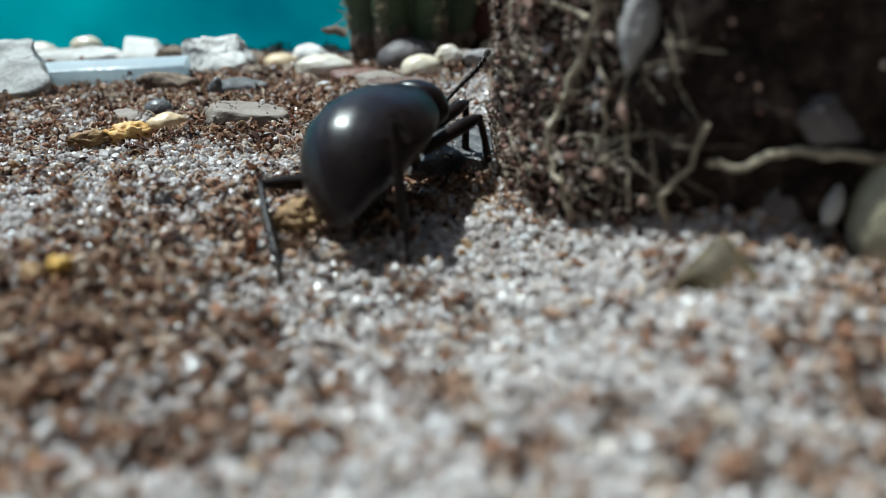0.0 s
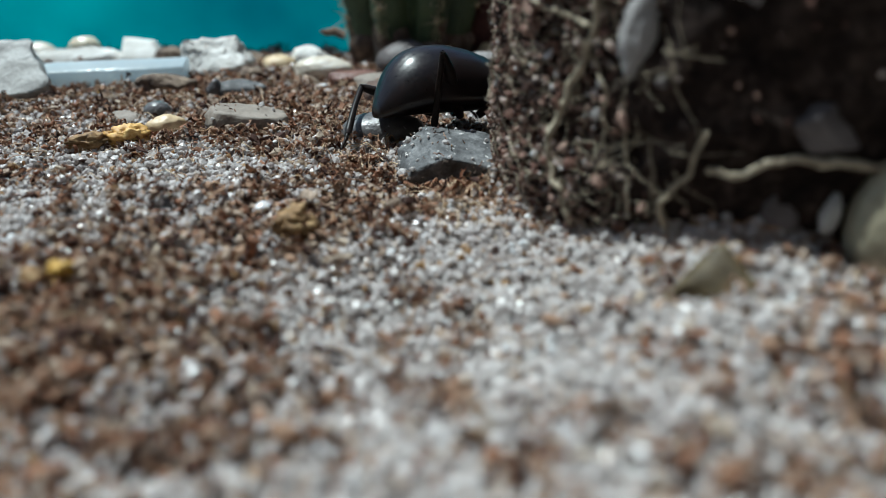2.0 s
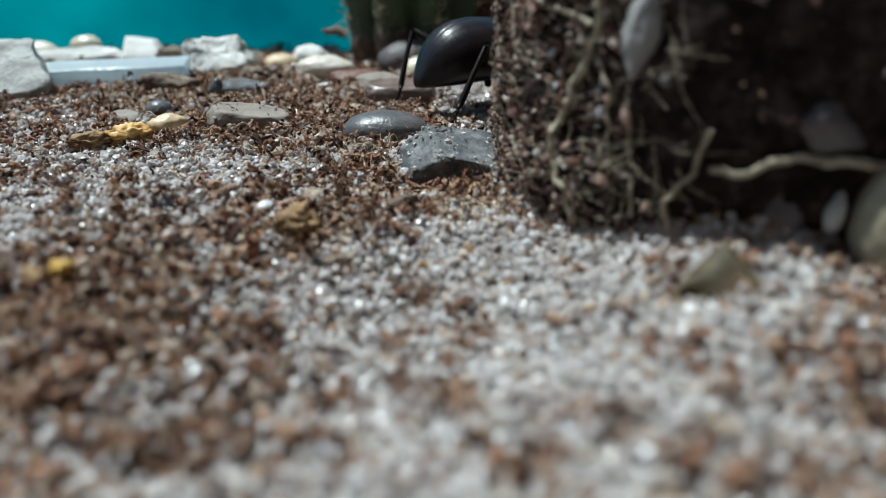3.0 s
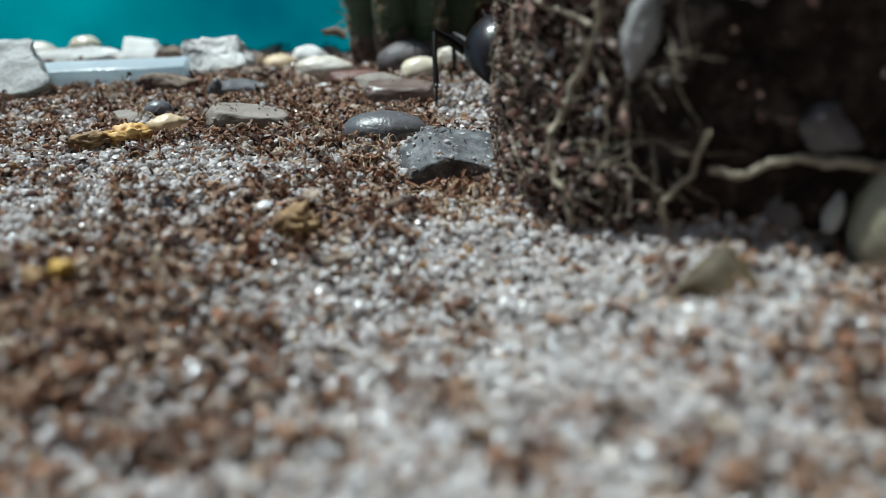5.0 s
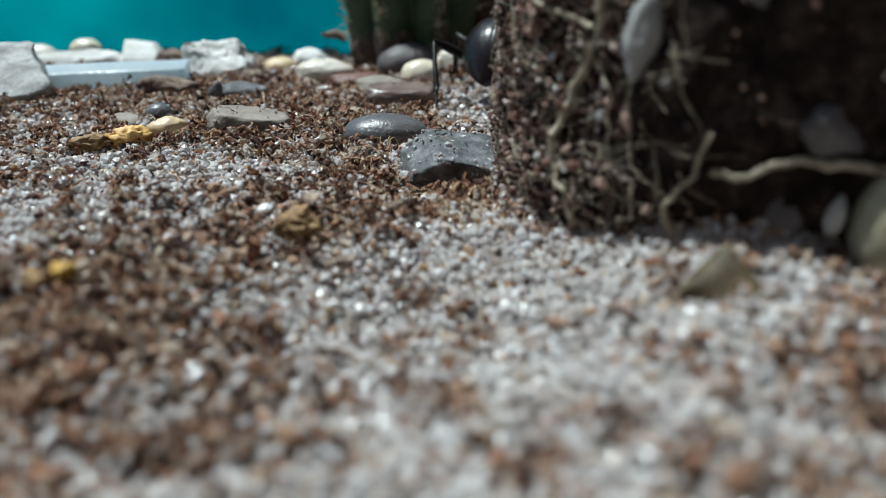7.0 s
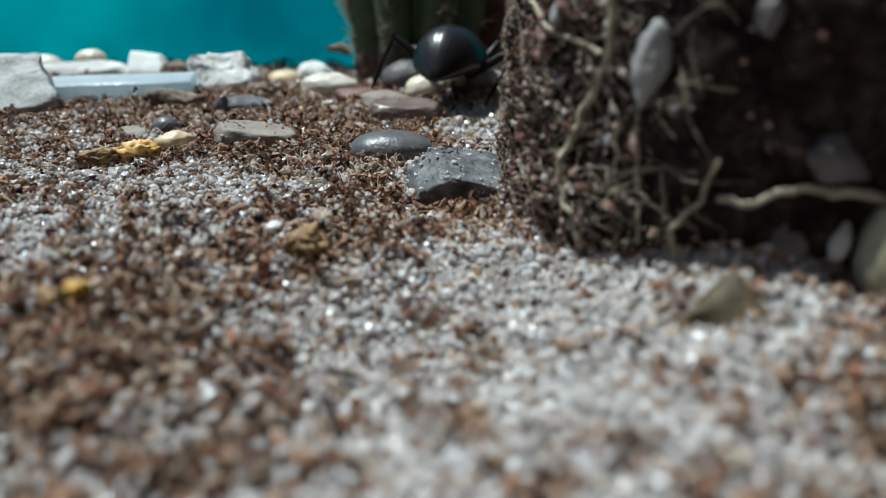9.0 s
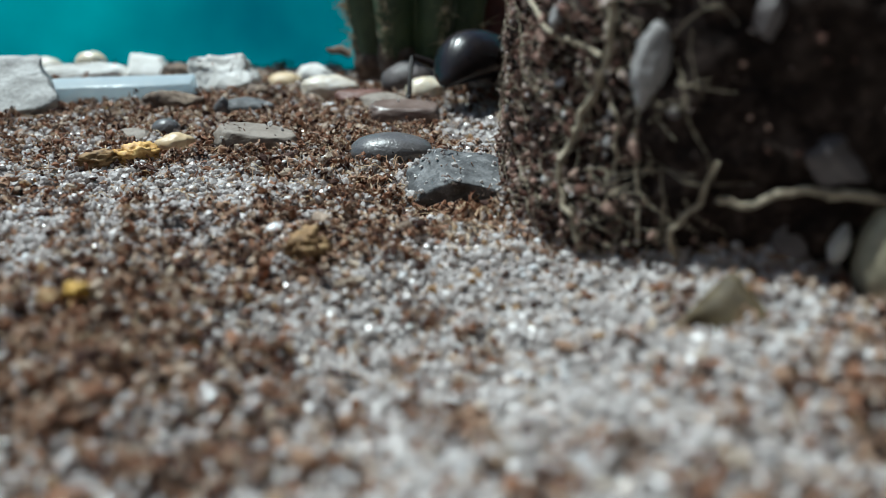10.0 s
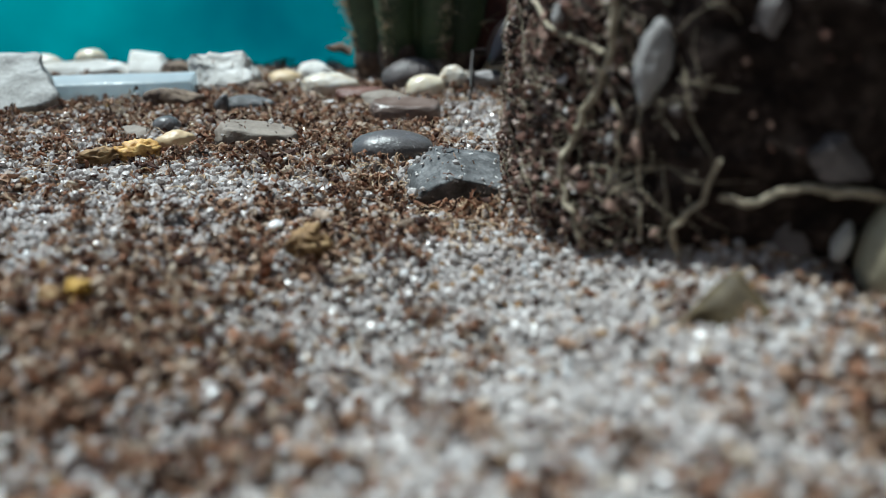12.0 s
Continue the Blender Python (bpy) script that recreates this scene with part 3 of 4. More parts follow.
    for k, (x, y, s) in enumerate(((-50.1, 146, (6.5, 5, 4.6)), (-35.4, 146.0, (5.0, 5, 3.8)), (-42, 115.6, (9, 4.5, 3.9)), (-31.5, 129, (5, 4, 2.6)),
                                   (-26, 130, (4.4, 4, 2.4)), (3.5, 129.5, (3.4, 3, 2.6)), (7.5, 128.5, (4.2, 3, 2.4)), (10.5, 127.5, (3.2, 3, 2.2)), (-83, 140, (7, 5, 3)), (-46, 133, (4.5, 4, 2.2)))):
        stone("soil_lump", "crumbly brown peat lump among the stones", x, y, s, M["pale"] if k in (5, 6, 7) else M["cork"], 300 + k, 0, 0.35, 0, 0.15,
              category="soil lump", group="peat lumps")


def build_crumbs():
    stone("food_crumb", "orange lumpy food crumb on the peat", -35.6, 85.6, (4.6, 2.8, 2.7), M["orange"], 401, 18, 0.35, grit=1.3, sink=0.15, category="food crumb")
    stone("food_crumb", "brownish orange food crumb on the sand", -39.0, 84.2, (4.8, 2.4, 2.0), M["gold"], 405, 30, 0.35, grit=1.3, sink=0.15, category="food crumb")
    stone("food_crumb", "small bright yellow crumb on pale sand and peat", -25.2, 46.8, (1.6, 1.4, 1.8), M["yellow"], 411, 0, 0.6, grit=1.5, sink=0.1,
          category="food crumb", detail=3, lift=0.3)
    stone("food_crumb", "dull yellow-brown crumb beside the bright yellow one", -27.3, 46.6, (1.7, 1.5, 1.5), M["gold"], 415, 0, 0.4, grit=1.0, sink=0.1,
          category="food crumb", detail=3, lift=0.3)
    stone("food_crumb", "tiny yellow crumb near the plastic strip", -50.7, 114.6, (2.1, 1.6, 1.5), M["yellow"], 421, 0, 0.25, sink=0.1,
          category="food crumb", detail=3)
    stone("soil_lump", "golden brown fibrous peat clump on the sand", -11.7, 58.0, (3.4, 2.8, 2.7), M["gold"], 431, 0, 0.35, grit=1.3, sink=0.12, category="soil lump")


def build_strip():
    """A clear plastic strip with a raised lip, lying among the back stones."""
    bm = bmesh.new()
    prof = [(0, -0.6), (3.6, -0.6), (3.6, 4.0), (3.3, 4.3), (3.0, 4.35), (0.5, 3.45), (0.1, 3.2), (0, 2.9)]
    rings = []
    for i in range(13):
        x = -61 + 20.4 * i / 12
        y = 117.0 + 5.0 * i / 12 + 0.3 * math.sin(i * 0.5)
        rings.append([bm.verts.new((x, y + p, q + 0.1 + 0.02 * i)) for p, q in prof])
    k = len(prof)
    for r, s in zip(rings, rings[1:]):
        for j in range(k):
            bm.faces.new((r[j], s[j], s[(j + 1) % k], r[(j + 1) % k]))
    bm.faces.new(rings[0]), bm.faces.new(rings[-1][::-1])
    bmesh.ops.recalc_face_normals(bm, faces=bm.faces[:])
    thing("plastic_strip", bm, M["plastic"], "milky bluish translucent plastic strip lying among the stones", "plastic strip", smooth=False)


def build_leaf():
    """A small curled dry leaf stuck in the foreground sand."""
    bm = bmesh.new()
    n, k = 14, 6
    top, low = [], []
    for i in range(n + 1):
        t = i / n
        w = (3.6 * min(1, t / 0.26) ** 0.8 * (1 - 0.82 * max(0, (t - 0.26) / 0.74) ** 0.7) + 0.12) / 2
        r1, r2 = [], []
        for j in range(k + 1):
            u = j / k * 2 - 1
            p = Vector((8.4 * t, (u * w + w) * 1.35, 0.9 * math.sin(t * 2.6) - 0.5 * u * u + 0.2 * math.sin(9 * t + 4 * u)))
            r1.append(bm.verts.new(p)), r2.append(bm.verts.new(p - Vector((0, 0, 0.14))))
        top.append(r1), low.append(r2)
    for i in range(n):
        for j in range(k):
            bm.faces.new((top[i][j], top[i + 1][j], top[i + 1][j + 1], top[i][j + 1]))
            bm.faces.new((low[i][j], low[i][j + 1], low[i + 1][j + 1], low[i + 1][j]))
    for a, b in ((0, 1), (n, -1)):
        for j in range(k):
            q = (top[a][j], top[a][j + 1], low[a][j + 1], low[a][j])
            bm.faces.new(q if b > 0 else q[::-1])
    for j in (0, k):
        for i in range(n):
            bm.faces.new((top[i][j], low[i][j], low[i + 1][j], top[i + 1][j]))
    bmesh.ops.recalc_face_normals(bm, faces=bm.faces[:])
    ob = thing("dry_leaf", bm, M["leaf"], "curled olive-brown dry leaf stuck in the sand", "leaf")
    ob.matrix_world = pose(13.9 * MM, 42.6 * MM, (float(terrain(15.0, 41.0)) + 0.1) * MM, 62, 10, -22)


# ---------------------------------------------------------------- root ball
def on_ball(angle, z, out=0.0):
    """A place on the root ball's side: degrees from the front towards its left."""
    a = radians(angle)
    r = ball_radius(a, z) + out
    return Vector((BALL[0] - r * math.sin(a), BALL[1] - r * math.cos(a), z))


def ball_radius(a, z):
    p = Vector((math.sin(a) * 22, math.cos(a) * 22, z))
    taper = -1.6 * max(0, (5 - z) / 5) ** 2 - 2.2 * max(0, (z - 20) / 6) ** 2
    return (BALL[2] + taper + 0.8 * bump3(p, 0.16, 2) + 0.7 * bump3(p, 0.42, 5) + 0.4 * bump3(p, 1.1, 8) + 0.2 * bump3(p, 2.4, 11))


def build_root_ball():
    ball = tagged(new("root_ball"), "dark soil root ball of a potted plant with pale roots", "root ball")
    ball.location = (BALL[0] * MM, BALL[1] * MM, 0)
    bm = bmesh.new()
    na, nz = 300, 64
    rows = []
    for k in range(nz + 1):
        z = -2.5 + 27.5 * k / nz
        row = []
        for i in range(na):
            a = 2 * math.pi * i / na
            r = ball_radius(a, z)
            row.append(bm.verts.new((-r * math.sin(a), -r * math.cos(a), z)))
        rows.append(row)
    for r, s in zip(rows, rows[1:]):
        for i in range(na):
            bm.faces.new((r[i], s[i], s[(i + 1) % na], r[(i + 1) % na]))
    c = bm.verts.new((0, 0, 26.5))
    for i in range(na):
        bm.faces.new((rows[-1][i], c, rows[-1][(i + 1) % na]))
    bmesh.ops.recalc_face_normals(bm, faces=bm.faces[:])
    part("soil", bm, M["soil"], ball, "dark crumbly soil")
    rng = np.random.default_rng(21)
    v, f = grain_shapes()
    n = 21000
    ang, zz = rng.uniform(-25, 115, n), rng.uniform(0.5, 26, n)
    # Pale crumbs thinned away from the lit side, so dark soil stands in for shade.
    lit_side = rng.uniform(size=n) < np.clip((ang - 40 + np.maximum(0, 8 - zz) * 2.2) / 18, 0.012, 1)
    ang, zz = ang[lit_side], zz[lit_side]
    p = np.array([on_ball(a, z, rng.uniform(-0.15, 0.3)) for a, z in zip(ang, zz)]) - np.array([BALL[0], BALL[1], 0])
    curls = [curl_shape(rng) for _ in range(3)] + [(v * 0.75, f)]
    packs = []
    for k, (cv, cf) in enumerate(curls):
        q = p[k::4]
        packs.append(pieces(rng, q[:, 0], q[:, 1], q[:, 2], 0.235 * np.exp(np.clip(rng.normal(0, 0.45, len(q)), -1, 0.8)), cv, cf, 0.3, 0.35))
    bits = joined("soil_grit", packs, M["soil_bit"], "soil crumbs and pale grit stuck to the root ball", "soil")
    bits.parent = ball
    del bits["category"]

    def root(points, r0, r1, wob=0.17, label=""):
        pts = spline(points, 6)
        m = len(pts)
        q = [p + Vector((bump3((i, 0, 0), 0.35, r0 * 9), bump3((0, i, 0), 0.35, r0 * 5), bump3((0, 0, i), 0.35, r0 * 3))) * wob * 2 - Vector((BALL[0], BALL[1], 0))
             for i, p in enumerate(pts)]
        rad = [(r0 + (r1 - r0) * i / (m - 1)) * (1 + 0.25 * bump3((i, 1, 2), 0.6, r0 * 4)) for i in range(m)]
        part("root", tube(bmesh.new(), q, rad, 8), M["root"], ball, label)
    w = 0.45
    root([on_ball(a, z, w) for a, z in ((49, 20.5), (49, 17.6), (51, 15.2), (54.5, 12.6), (56.5, 10.4), (57.5, 8.3), (56, 6.0), (53, 4.3), (51, 2.0))], 0.34, 0.24, label="thick pale root")
    root([on_ball(a, z, w + 0.3) for a, z in ((27, 8.7), (23.5, 8.2), (20.5, 8.7), (17, 9.5), (12, 9.7), (8.5, 9.5), (1, 9.4), (-12, 10.2))], 0.24, 0.36, label="thick pale root")
    root([on_ball(a, z, w) for a, z in ((32, 2.2), (34, 5.2), (32.5, 6.4), (30, 8.1), (28, 11.1))], 0.24, 0.18)
    root([on_ball(a, z, 0.3) for a, z in ((50, 14.9), (46.5, 13.1), (45.5, 10.3), (47, 8.5))], 0.15, 0.10)
    root([on_ball(a, z, 0.5) for a, z in ((76, 21.0), (64, 18.6), (57.5, 17.7), (50, 17.2))], 0.22, 0.2)
    root([on_ball(a, z, 0.2) for a, z in ((86, 9.5), (82, 7.6), (75, 5.7), (69, 4.0), (62, 2.6))], 0.12, 0.14)
    root([on_ball(a, z, 0.3) for a, z in ((42, 12), (41, 8), (40, 5), (41, 1.6))], 0.10, 0.13)
    root([on_ball(a, z, 0.4) for a, z in ((58, 5.4), (62, 5.0), (66, 5.2))], 0.10, 0.07)
    r2 = random.Random(4)
    for k in range(250):
        a, z = r2.uniform(32, 105), r2.uniform(1.5, 22)
        da, dz, L = r2.uniform(-4, 4), r2.uniform(-2.2, 0.6), r2.randint(3, 5)
        root([on_ball(a + da * i + r2.uniform(-1.2, 1.2), max(0.4, z + dz * i), r2.uniform(0.1, 0.7)) for i in range(L)], r2.uniform(0.025, 0.055), 0.02, 0.08)

    def pebble(angle, z, size, material, seed, out=0.0, tilt=(0, 0, 0), label="", cuts=6):
        bm = bmesh.new()
        bmesh.ops.create_icosphere(bm, subdivisions=4, radius=1)
        r3 = random.Random(seed)
        flats = [(Vector((r3.uniform(-1, 1), r3.uniform(-1.2, 0.2), r3.uniform(-1, 1))).normalized(), r3.uniform(0.5, 0.75)) for _ in range(cuts)]
        for q in bm.verts:
            p = q.co.copy()
            for n, d in flats:
                p -= n * max(0, p.dot(n) - d) * 0.9
            p *= 1 + 0.22 * bump3(p, 1.4, seed) + 0.12 * bump3(p, 3.2, seed) + 0.06 * bump3(p, 7, seed)
            q.co = Vector((p.x * size[0] / 2, p.y * size[1] / 2, p.z * size[2] / 2))
        bmesh.ops.transform(bm, matrix=pose(0, 0, 0, *tilt), verts=bm.verts)
        part("stone", bm, material, ball, label, at=on_ball(angle, z, out) - Vector((BALL[0], BALL[1], 0)))
    pebble(40.8, 16.7, (2.7, 2.2, 5.8), M["dusty"], 3, 0.2, (0, 4, 0), "pale elongated stone stuck in the soil", 0)
    pebble(10, 11.4, (4.2, 2.2, 3.4), M["oval"], 5, -0.2, (0, 10, 0), "grey stone stuck in the soil")
    pebble(14.5, 5.4, (3.2, 2.2, 4.0), M["oval"], 7, -0.2, (0, 0, 0), "grey stone stuck in the soil")
    pebble(61, 19.4, (1.1, 1.0, 2.2), M["dusty"], 9, 0.3, (0, 0, 0), "small white stone")
    pebble(84, 10.9, (1.3, 1.1, 1.5), M["dusty"], 11, -0.1, (0, 0, 0), "small white stone")
    pebble(35.5, 14.0, (0.8, 0.8, 0.9), M["oval"], 13, 0.2)
    pebble(23, 20.5, (2.4, 1.8, 3.0), M["oval"], 15, 0.1)
    pebble(48, 10.8, (1.0, 0.9, 1.2), M["dusty"], 23, 0.2)


# ---------------------------------------------------------------- cactus
def build_cactus():
    cx, cy, R, H, ribs = -5.6, 151.5, 15.0, 34.0, 8
    plant = tagged(new("cactus"), "dark green ribbed columnar cactus with a corky base", "cactus")
    plant.location = (cx * MM, cy * MM, 0)

    def rad(a, z):
        rib = abs(math.cos((a - radians(22)) * ribs / 2)) ** 0.8
        taper = 0.74 + 0.26 * min(1, max(0, z - 2) / 18) - 0.55 * max(0, (z - 22) / 12) ** 2
        return R * taper * (0.70 + 0.30 * rib) + 0.25 * bump3((math.sin(a) * 9, math.cos(a) * 9, z), 0.35, 3)

    def skin(z0, z1, nz, extra=0.0, close=True):
        def ruff(a, z):
            return extra and extra * (1 - max(0, z - 3.0) * 0.32 + 2.2 * bump3((math.sin(a) * 12, math.cos(a) * 12, z), 0.35, 7))
        bm = bmesh.new()
        na, rows = 128, []
        for k in range(nz + 1):
            z = z0 + (z1 - z0) * k / nz
            rows.append([bm.verts.new((math.sin(a) * (rad(a, z) + ruff(a, z)), -math.cos(a) * (rad(a, z) + ruff(a, z)), z)) for a in
                         [2 * math.pi * i / na for i in range(na)]])
        for r, s in zip(rows, rows[1:]):
            for i in range(na):
                bm.faces.new((r[i], r[(i + 1) % na], s[(i + 1) % na], s[i]))
        if close:
            bm.faces.new(rows[-1])
        bmesh.ops.recalc_face_normals(bm, faces=bm.faces[:])
        return bm
    part("stem", skin(3.5, H, 60), M["cactus"], plant, "dark green ribbed stem")
    part("stem_base", skin(-1.5, 9.5, 26, 0.7, False), M["cork"], plant, "brown corky base")
    rng = random.Random(8)
    for i in range(ribs):
        a = radians(22) + 2 * math.pi * i / ribs
        for k in range(4):
            z = 8.5 + 5.6 * k + (2.4 if i % 2 else 0)
            r = rad(a, z)
            c = Vector((r * math.sin(a), -r * math.cos(a), z))
            bm = bmesh.new()
            bmesh.ops.create_icosphere(bm, subdivisions=2, radius=0.55)
            for q in bm.verts:
                q.co *= 1 + 0.35 * bump3(q.co, 2.2, i * 9 + k)
            areole = part("areole", bm, M["wool"], plant, at=c)
            bm = bmesh.new()
            for _ in range(7):
                d = Vector((math.sin(a), -math.cos(a), 0)) * rng.uniform(0.3, 1) + Vector((rng.uniform(-1, 1), rng.uniform(-1, 1), rng.uniform(-0.8, 0.9)))
                d.normalize()
                L = rng.uniform(2.0, 4.2)
                tube(bm, [d * 0.3, d * L * 0.5 + Vector((0, 0, 0.08)), d * L], [0.08, 0.06, 0.015], 5)
            part("spines", bm, M["spine"], areole)
    bm = tube(bmesh.new(), [(-12.6, -2, 5.0), (-14.6, -2.4, 5.8), (-16.2, -2.2, 5.6), (-17.2, -2.6, 6.0)], [0.9, 0.8, 0.7, 0.35], 8)
    for q in bm.verts:
        q.co += Vector((0, 0, 0.3 * bump3(q.co, 1.2, 4)))
    part("dead_spine_stub", bm, M["cork"], plant, "short dry brown stub")
    bm = bmesh.new()
    for k in range(640):
        z = rng.uniform(3, 24)
        a = radians(-68 + 45 * (k % 3)) + (rng.uniform(-0.22, 0.1) if k % 3 == 0 else rng.gauss(0, 0.05))
        r = rad(a, z)
        c = Vector((r * math.sin(a), -r * math.cos(a), z))
        d = Vector((math.sin(a), rng.uniform(-0.5, 0.5), rng.uniform(-0.7, 0.5)))
        tube(bm, [c, c + d * 0.6, c + d * rng.uniform(0.9, 1.7)], [0.07, 0.05, 0.02], 4)
    part("hairs", bm, M["wool"], plant, "short pale hairs along a rib")


# ---------------------------------------------------------------- beetle
LEGS = {  # hip, femur and tibia lengths, resting foot (sideways, forwards), pole of the knee (sideways, forwards, up)
    "front": ((2.4, 5.6, -2.2), 6.0, 7.0, (3.6, 13.0), (0.7, 0.3, 0.9)),
    "middle": ((2.8, 1.2, -2.9), 7.0, 8.2, (4.2, 9.0), (0.8, 0.0, 0.8)),
    "hind": ((3.0, -2.4, -2.9), 8.4, 10.6, (6.2, -9.8), (1.0, -0.1, 0.75)),
}
GIRTH = (  # along the wing cases from tip to front: share of length, half width, heights of the back, of the belly and of the widest line
    (0, 0.70, -2.27, -3.44, -2.86), (0.035, 1.50, -0.90, -3.54, -2.56), (0.08, 2.50, 0.95, -3.44, -2.07), (0.14, 3.45, 2.43, -3.35, -1.58),
    (0.22, 4.30, 3.65, -3.25, -1.19), (0.34, 4.97, 4.43, -3.15, -0.90), (0.5, 5.33, 4.69, -3.05, -0.70), (0.7, 5.12, 4.35, -2.95, -0.61),
    (0.88, 4.55, 3.56, -2.76, -0.44), (1, 3.73, 2.87, -2.56, -0.27))


def body_rings(bm, sections, sides=48, groove=0.0, power=1.0, ribs=0.0):
    """Skin over (y, half width, height above, height below, centre height) sections."""
    rings = []
    for y, w, up, low, zc in sections:
        ring = []
        for j in range(sides):
            a = 2 * math.pi * j / sides
            s, c = math.sin(a), math.cos(a)
            z = (up if s > 0 else low) * math.copysign(abs(s) ** power, s)
            k = 1 - groove * math.exp(-(c / 0.035) ** 2) * (s > 0) - ribs * abs(math.sin(9 * a)) ** 6 * (s > 0)
            ring.append(bm.verts.new((w * math.copysign(abs(c) ** power, c), y, zc + z * k)))
        rings.append(ring)
    for r, q in zip(rings, rings[1:]):
        for j in range(sides):
            bm.faces.new((r[j], r[(j + 1) % sides], q[(j + 1) % sides], q[j]))
    bm.faces.new(rings[0]), bm.faces.new(rings[-1][::-1])
    bmesh.ops.recalc_face_normals(bm, faces=bm.faces[:])
    return bm


def build_beetle():
    beetle = tagged(new("darkling_beetle"), "glossy black darkling beetle walking over the sand", "beetle")
    g = np.array(GIRTH)
    sec = []
    for k in range(41):
        s = (k / 40) ** 1.25
        w, top, low, mid = [float(np.interp(s, g[:, 0], g[:, i])) for i in (1, 2, 3, 4)]
        sec.append([-11.7 + 16.4 * s, w, top - mid, mid - low, mid])
    for _ in range(3):
        for i in range(1, 40):
            for c in (1, 2, 3, 4):
                sec[i][c] = (sec[i - 1][c] + 2 * sec[i][c] + sec[i + 1][c]) / 4
    part("wing_case", body_rings(bmesh.new(), sec, 144, 0.009, ribs=0.005), M["shell"], beetle, "glossy black domed wing case")
    pro = []
    for k in range(17):
        t = k / 16
        w = 3.3 + 1.05 * math.sin(math.pi * min(1, 0.12 + t * 0.85)) - 0.9 * t ** 3
        h = 3.2 + 0.5 * math.sin(math.pi * t) - 0.9 * t ** 2
        e = 1 - 0.25 * (max(0, 0.12 - t) / 0.12) ** 2 - 0.3 * (max(0, t - 0.88) / 0.12) ** 2
        pro.append((4.55 + 4.3 * t, w * e * 0.95, h * e * 0.92, 2.5 * e, -0.25 - 0.75 * t))
    part("pronotum", body_rings(bmesh.new(), pro, 40, 0, 0.9), M["shell"], beetle, "smooth black neck shield")
    head = []
    for k in range(13):
        t = k / 12
        e = math.sqrt(max(0.02, 1 - (2 * max(0, t - 0.45) / 1.1) ** 2)) * (0.8 + 0.2 * min(1, t * 4))
        head.append((8.5 + 3.3 * t, 2.1 * e, 1.5 * e, 1.4 * e, -1.2 - 0.9 * t))
    part("head", body_rings(bmesh.new(), head, 28), M["shell"], beetle)
    for s in (-1, 1):
        bm = bmesh.new()
        bmesh.ops.create_icosphere(bm, subdivisions=3, radius=0.42)
        part("eye", bm, M["eye"], beetle, at=(1.9 * s, 9.6, -1.1))
        bm = bmesh.new()
        p, d = Vector((1.7 * s, 10.6, -1.6)), Vector((0.5 * s, 0.8, 0.3)).normalized()
        for k in range(10):
            L = 0.85 if k else 1.1
            tube(bm, [p, p + d * L * 0.25, p + d * L * 0.8, p + d * L], [0.13, 0.2 + 0.015 * k, 0.24 + 0.012 * k, 0.12], 7)
            p = p + d * L
            d = (d + Vector((0.02 * s, 0.06, -0.05 + 0.02 * k))).normalized()
        part("antenna", bm, M["leg"], beetle)
    legs = {}
    for kind, (hip, fl, tl, foot, pole) in LEGS.items():
        for s in (-1, 1):
            bm = tube(bmesh.new(), [(-0.6, 0, 0), (0.2, 0, 0), (fl * 0.35, 0, 0.15), (fl * 0.7, 0, 0.2), (fl * 0.95, 0, 0.05), (fl + 0.25, 0, 0)],
                      [0.45, 0.55, 0.66, 0.68, 0.46, 0.26], 12)
            femur = part("femur", bm, M["leg"], beetle, at=(hip[0] * s, hip[1], hip[2]))
            bm = tube(bmesh.new(), [(-0.25, 0, 0), (0.3, 0, 0), (tl * 0.35, 0, 0.1), (tl * 0.72, 0, 0), (tl * 0.78, 0, 0)], [0.26, 0.34, 0.34, 0.42, 0.28], 10)
            p = Vector((tl * 0.76, 0, 0))
            for k in range(4):
                q = p + Vector((tl * 0.06, 0, 0.03 * k))
                tube(bm, [p, p + (q - p) * 0.7, q], [0.17, 0.25, 0.14], 7)
                p = q
            for c in (-1, 1):
                tube(bm, [p, p + Vector((0.25, 0.2 * c, 0.08)), p + Vector((0.42, 0.28 * c, -0.12))], [0.09, 0.07, 0.02], 5)
            rng = random.Random(3)
            for k in range(14):
                x, a = rng.uniform(0.2, 0.76) * tl, rng.uniform(0, 6.28)
                d = Vector((0.5, math.cos(a), math.sin(a))) * 0.3
                o = Vector((x, math.cos(a) * 0.36, math.sin(a) * 0.36))
                tube(bm, [o, o + d], [0.05, 0.012], 4)
            tibia = part("tibia", bm, M["leg"], femur, at=(fl, 0, 0))
            legs[kind, s] = (femur, tibia)
    return beetle, legs


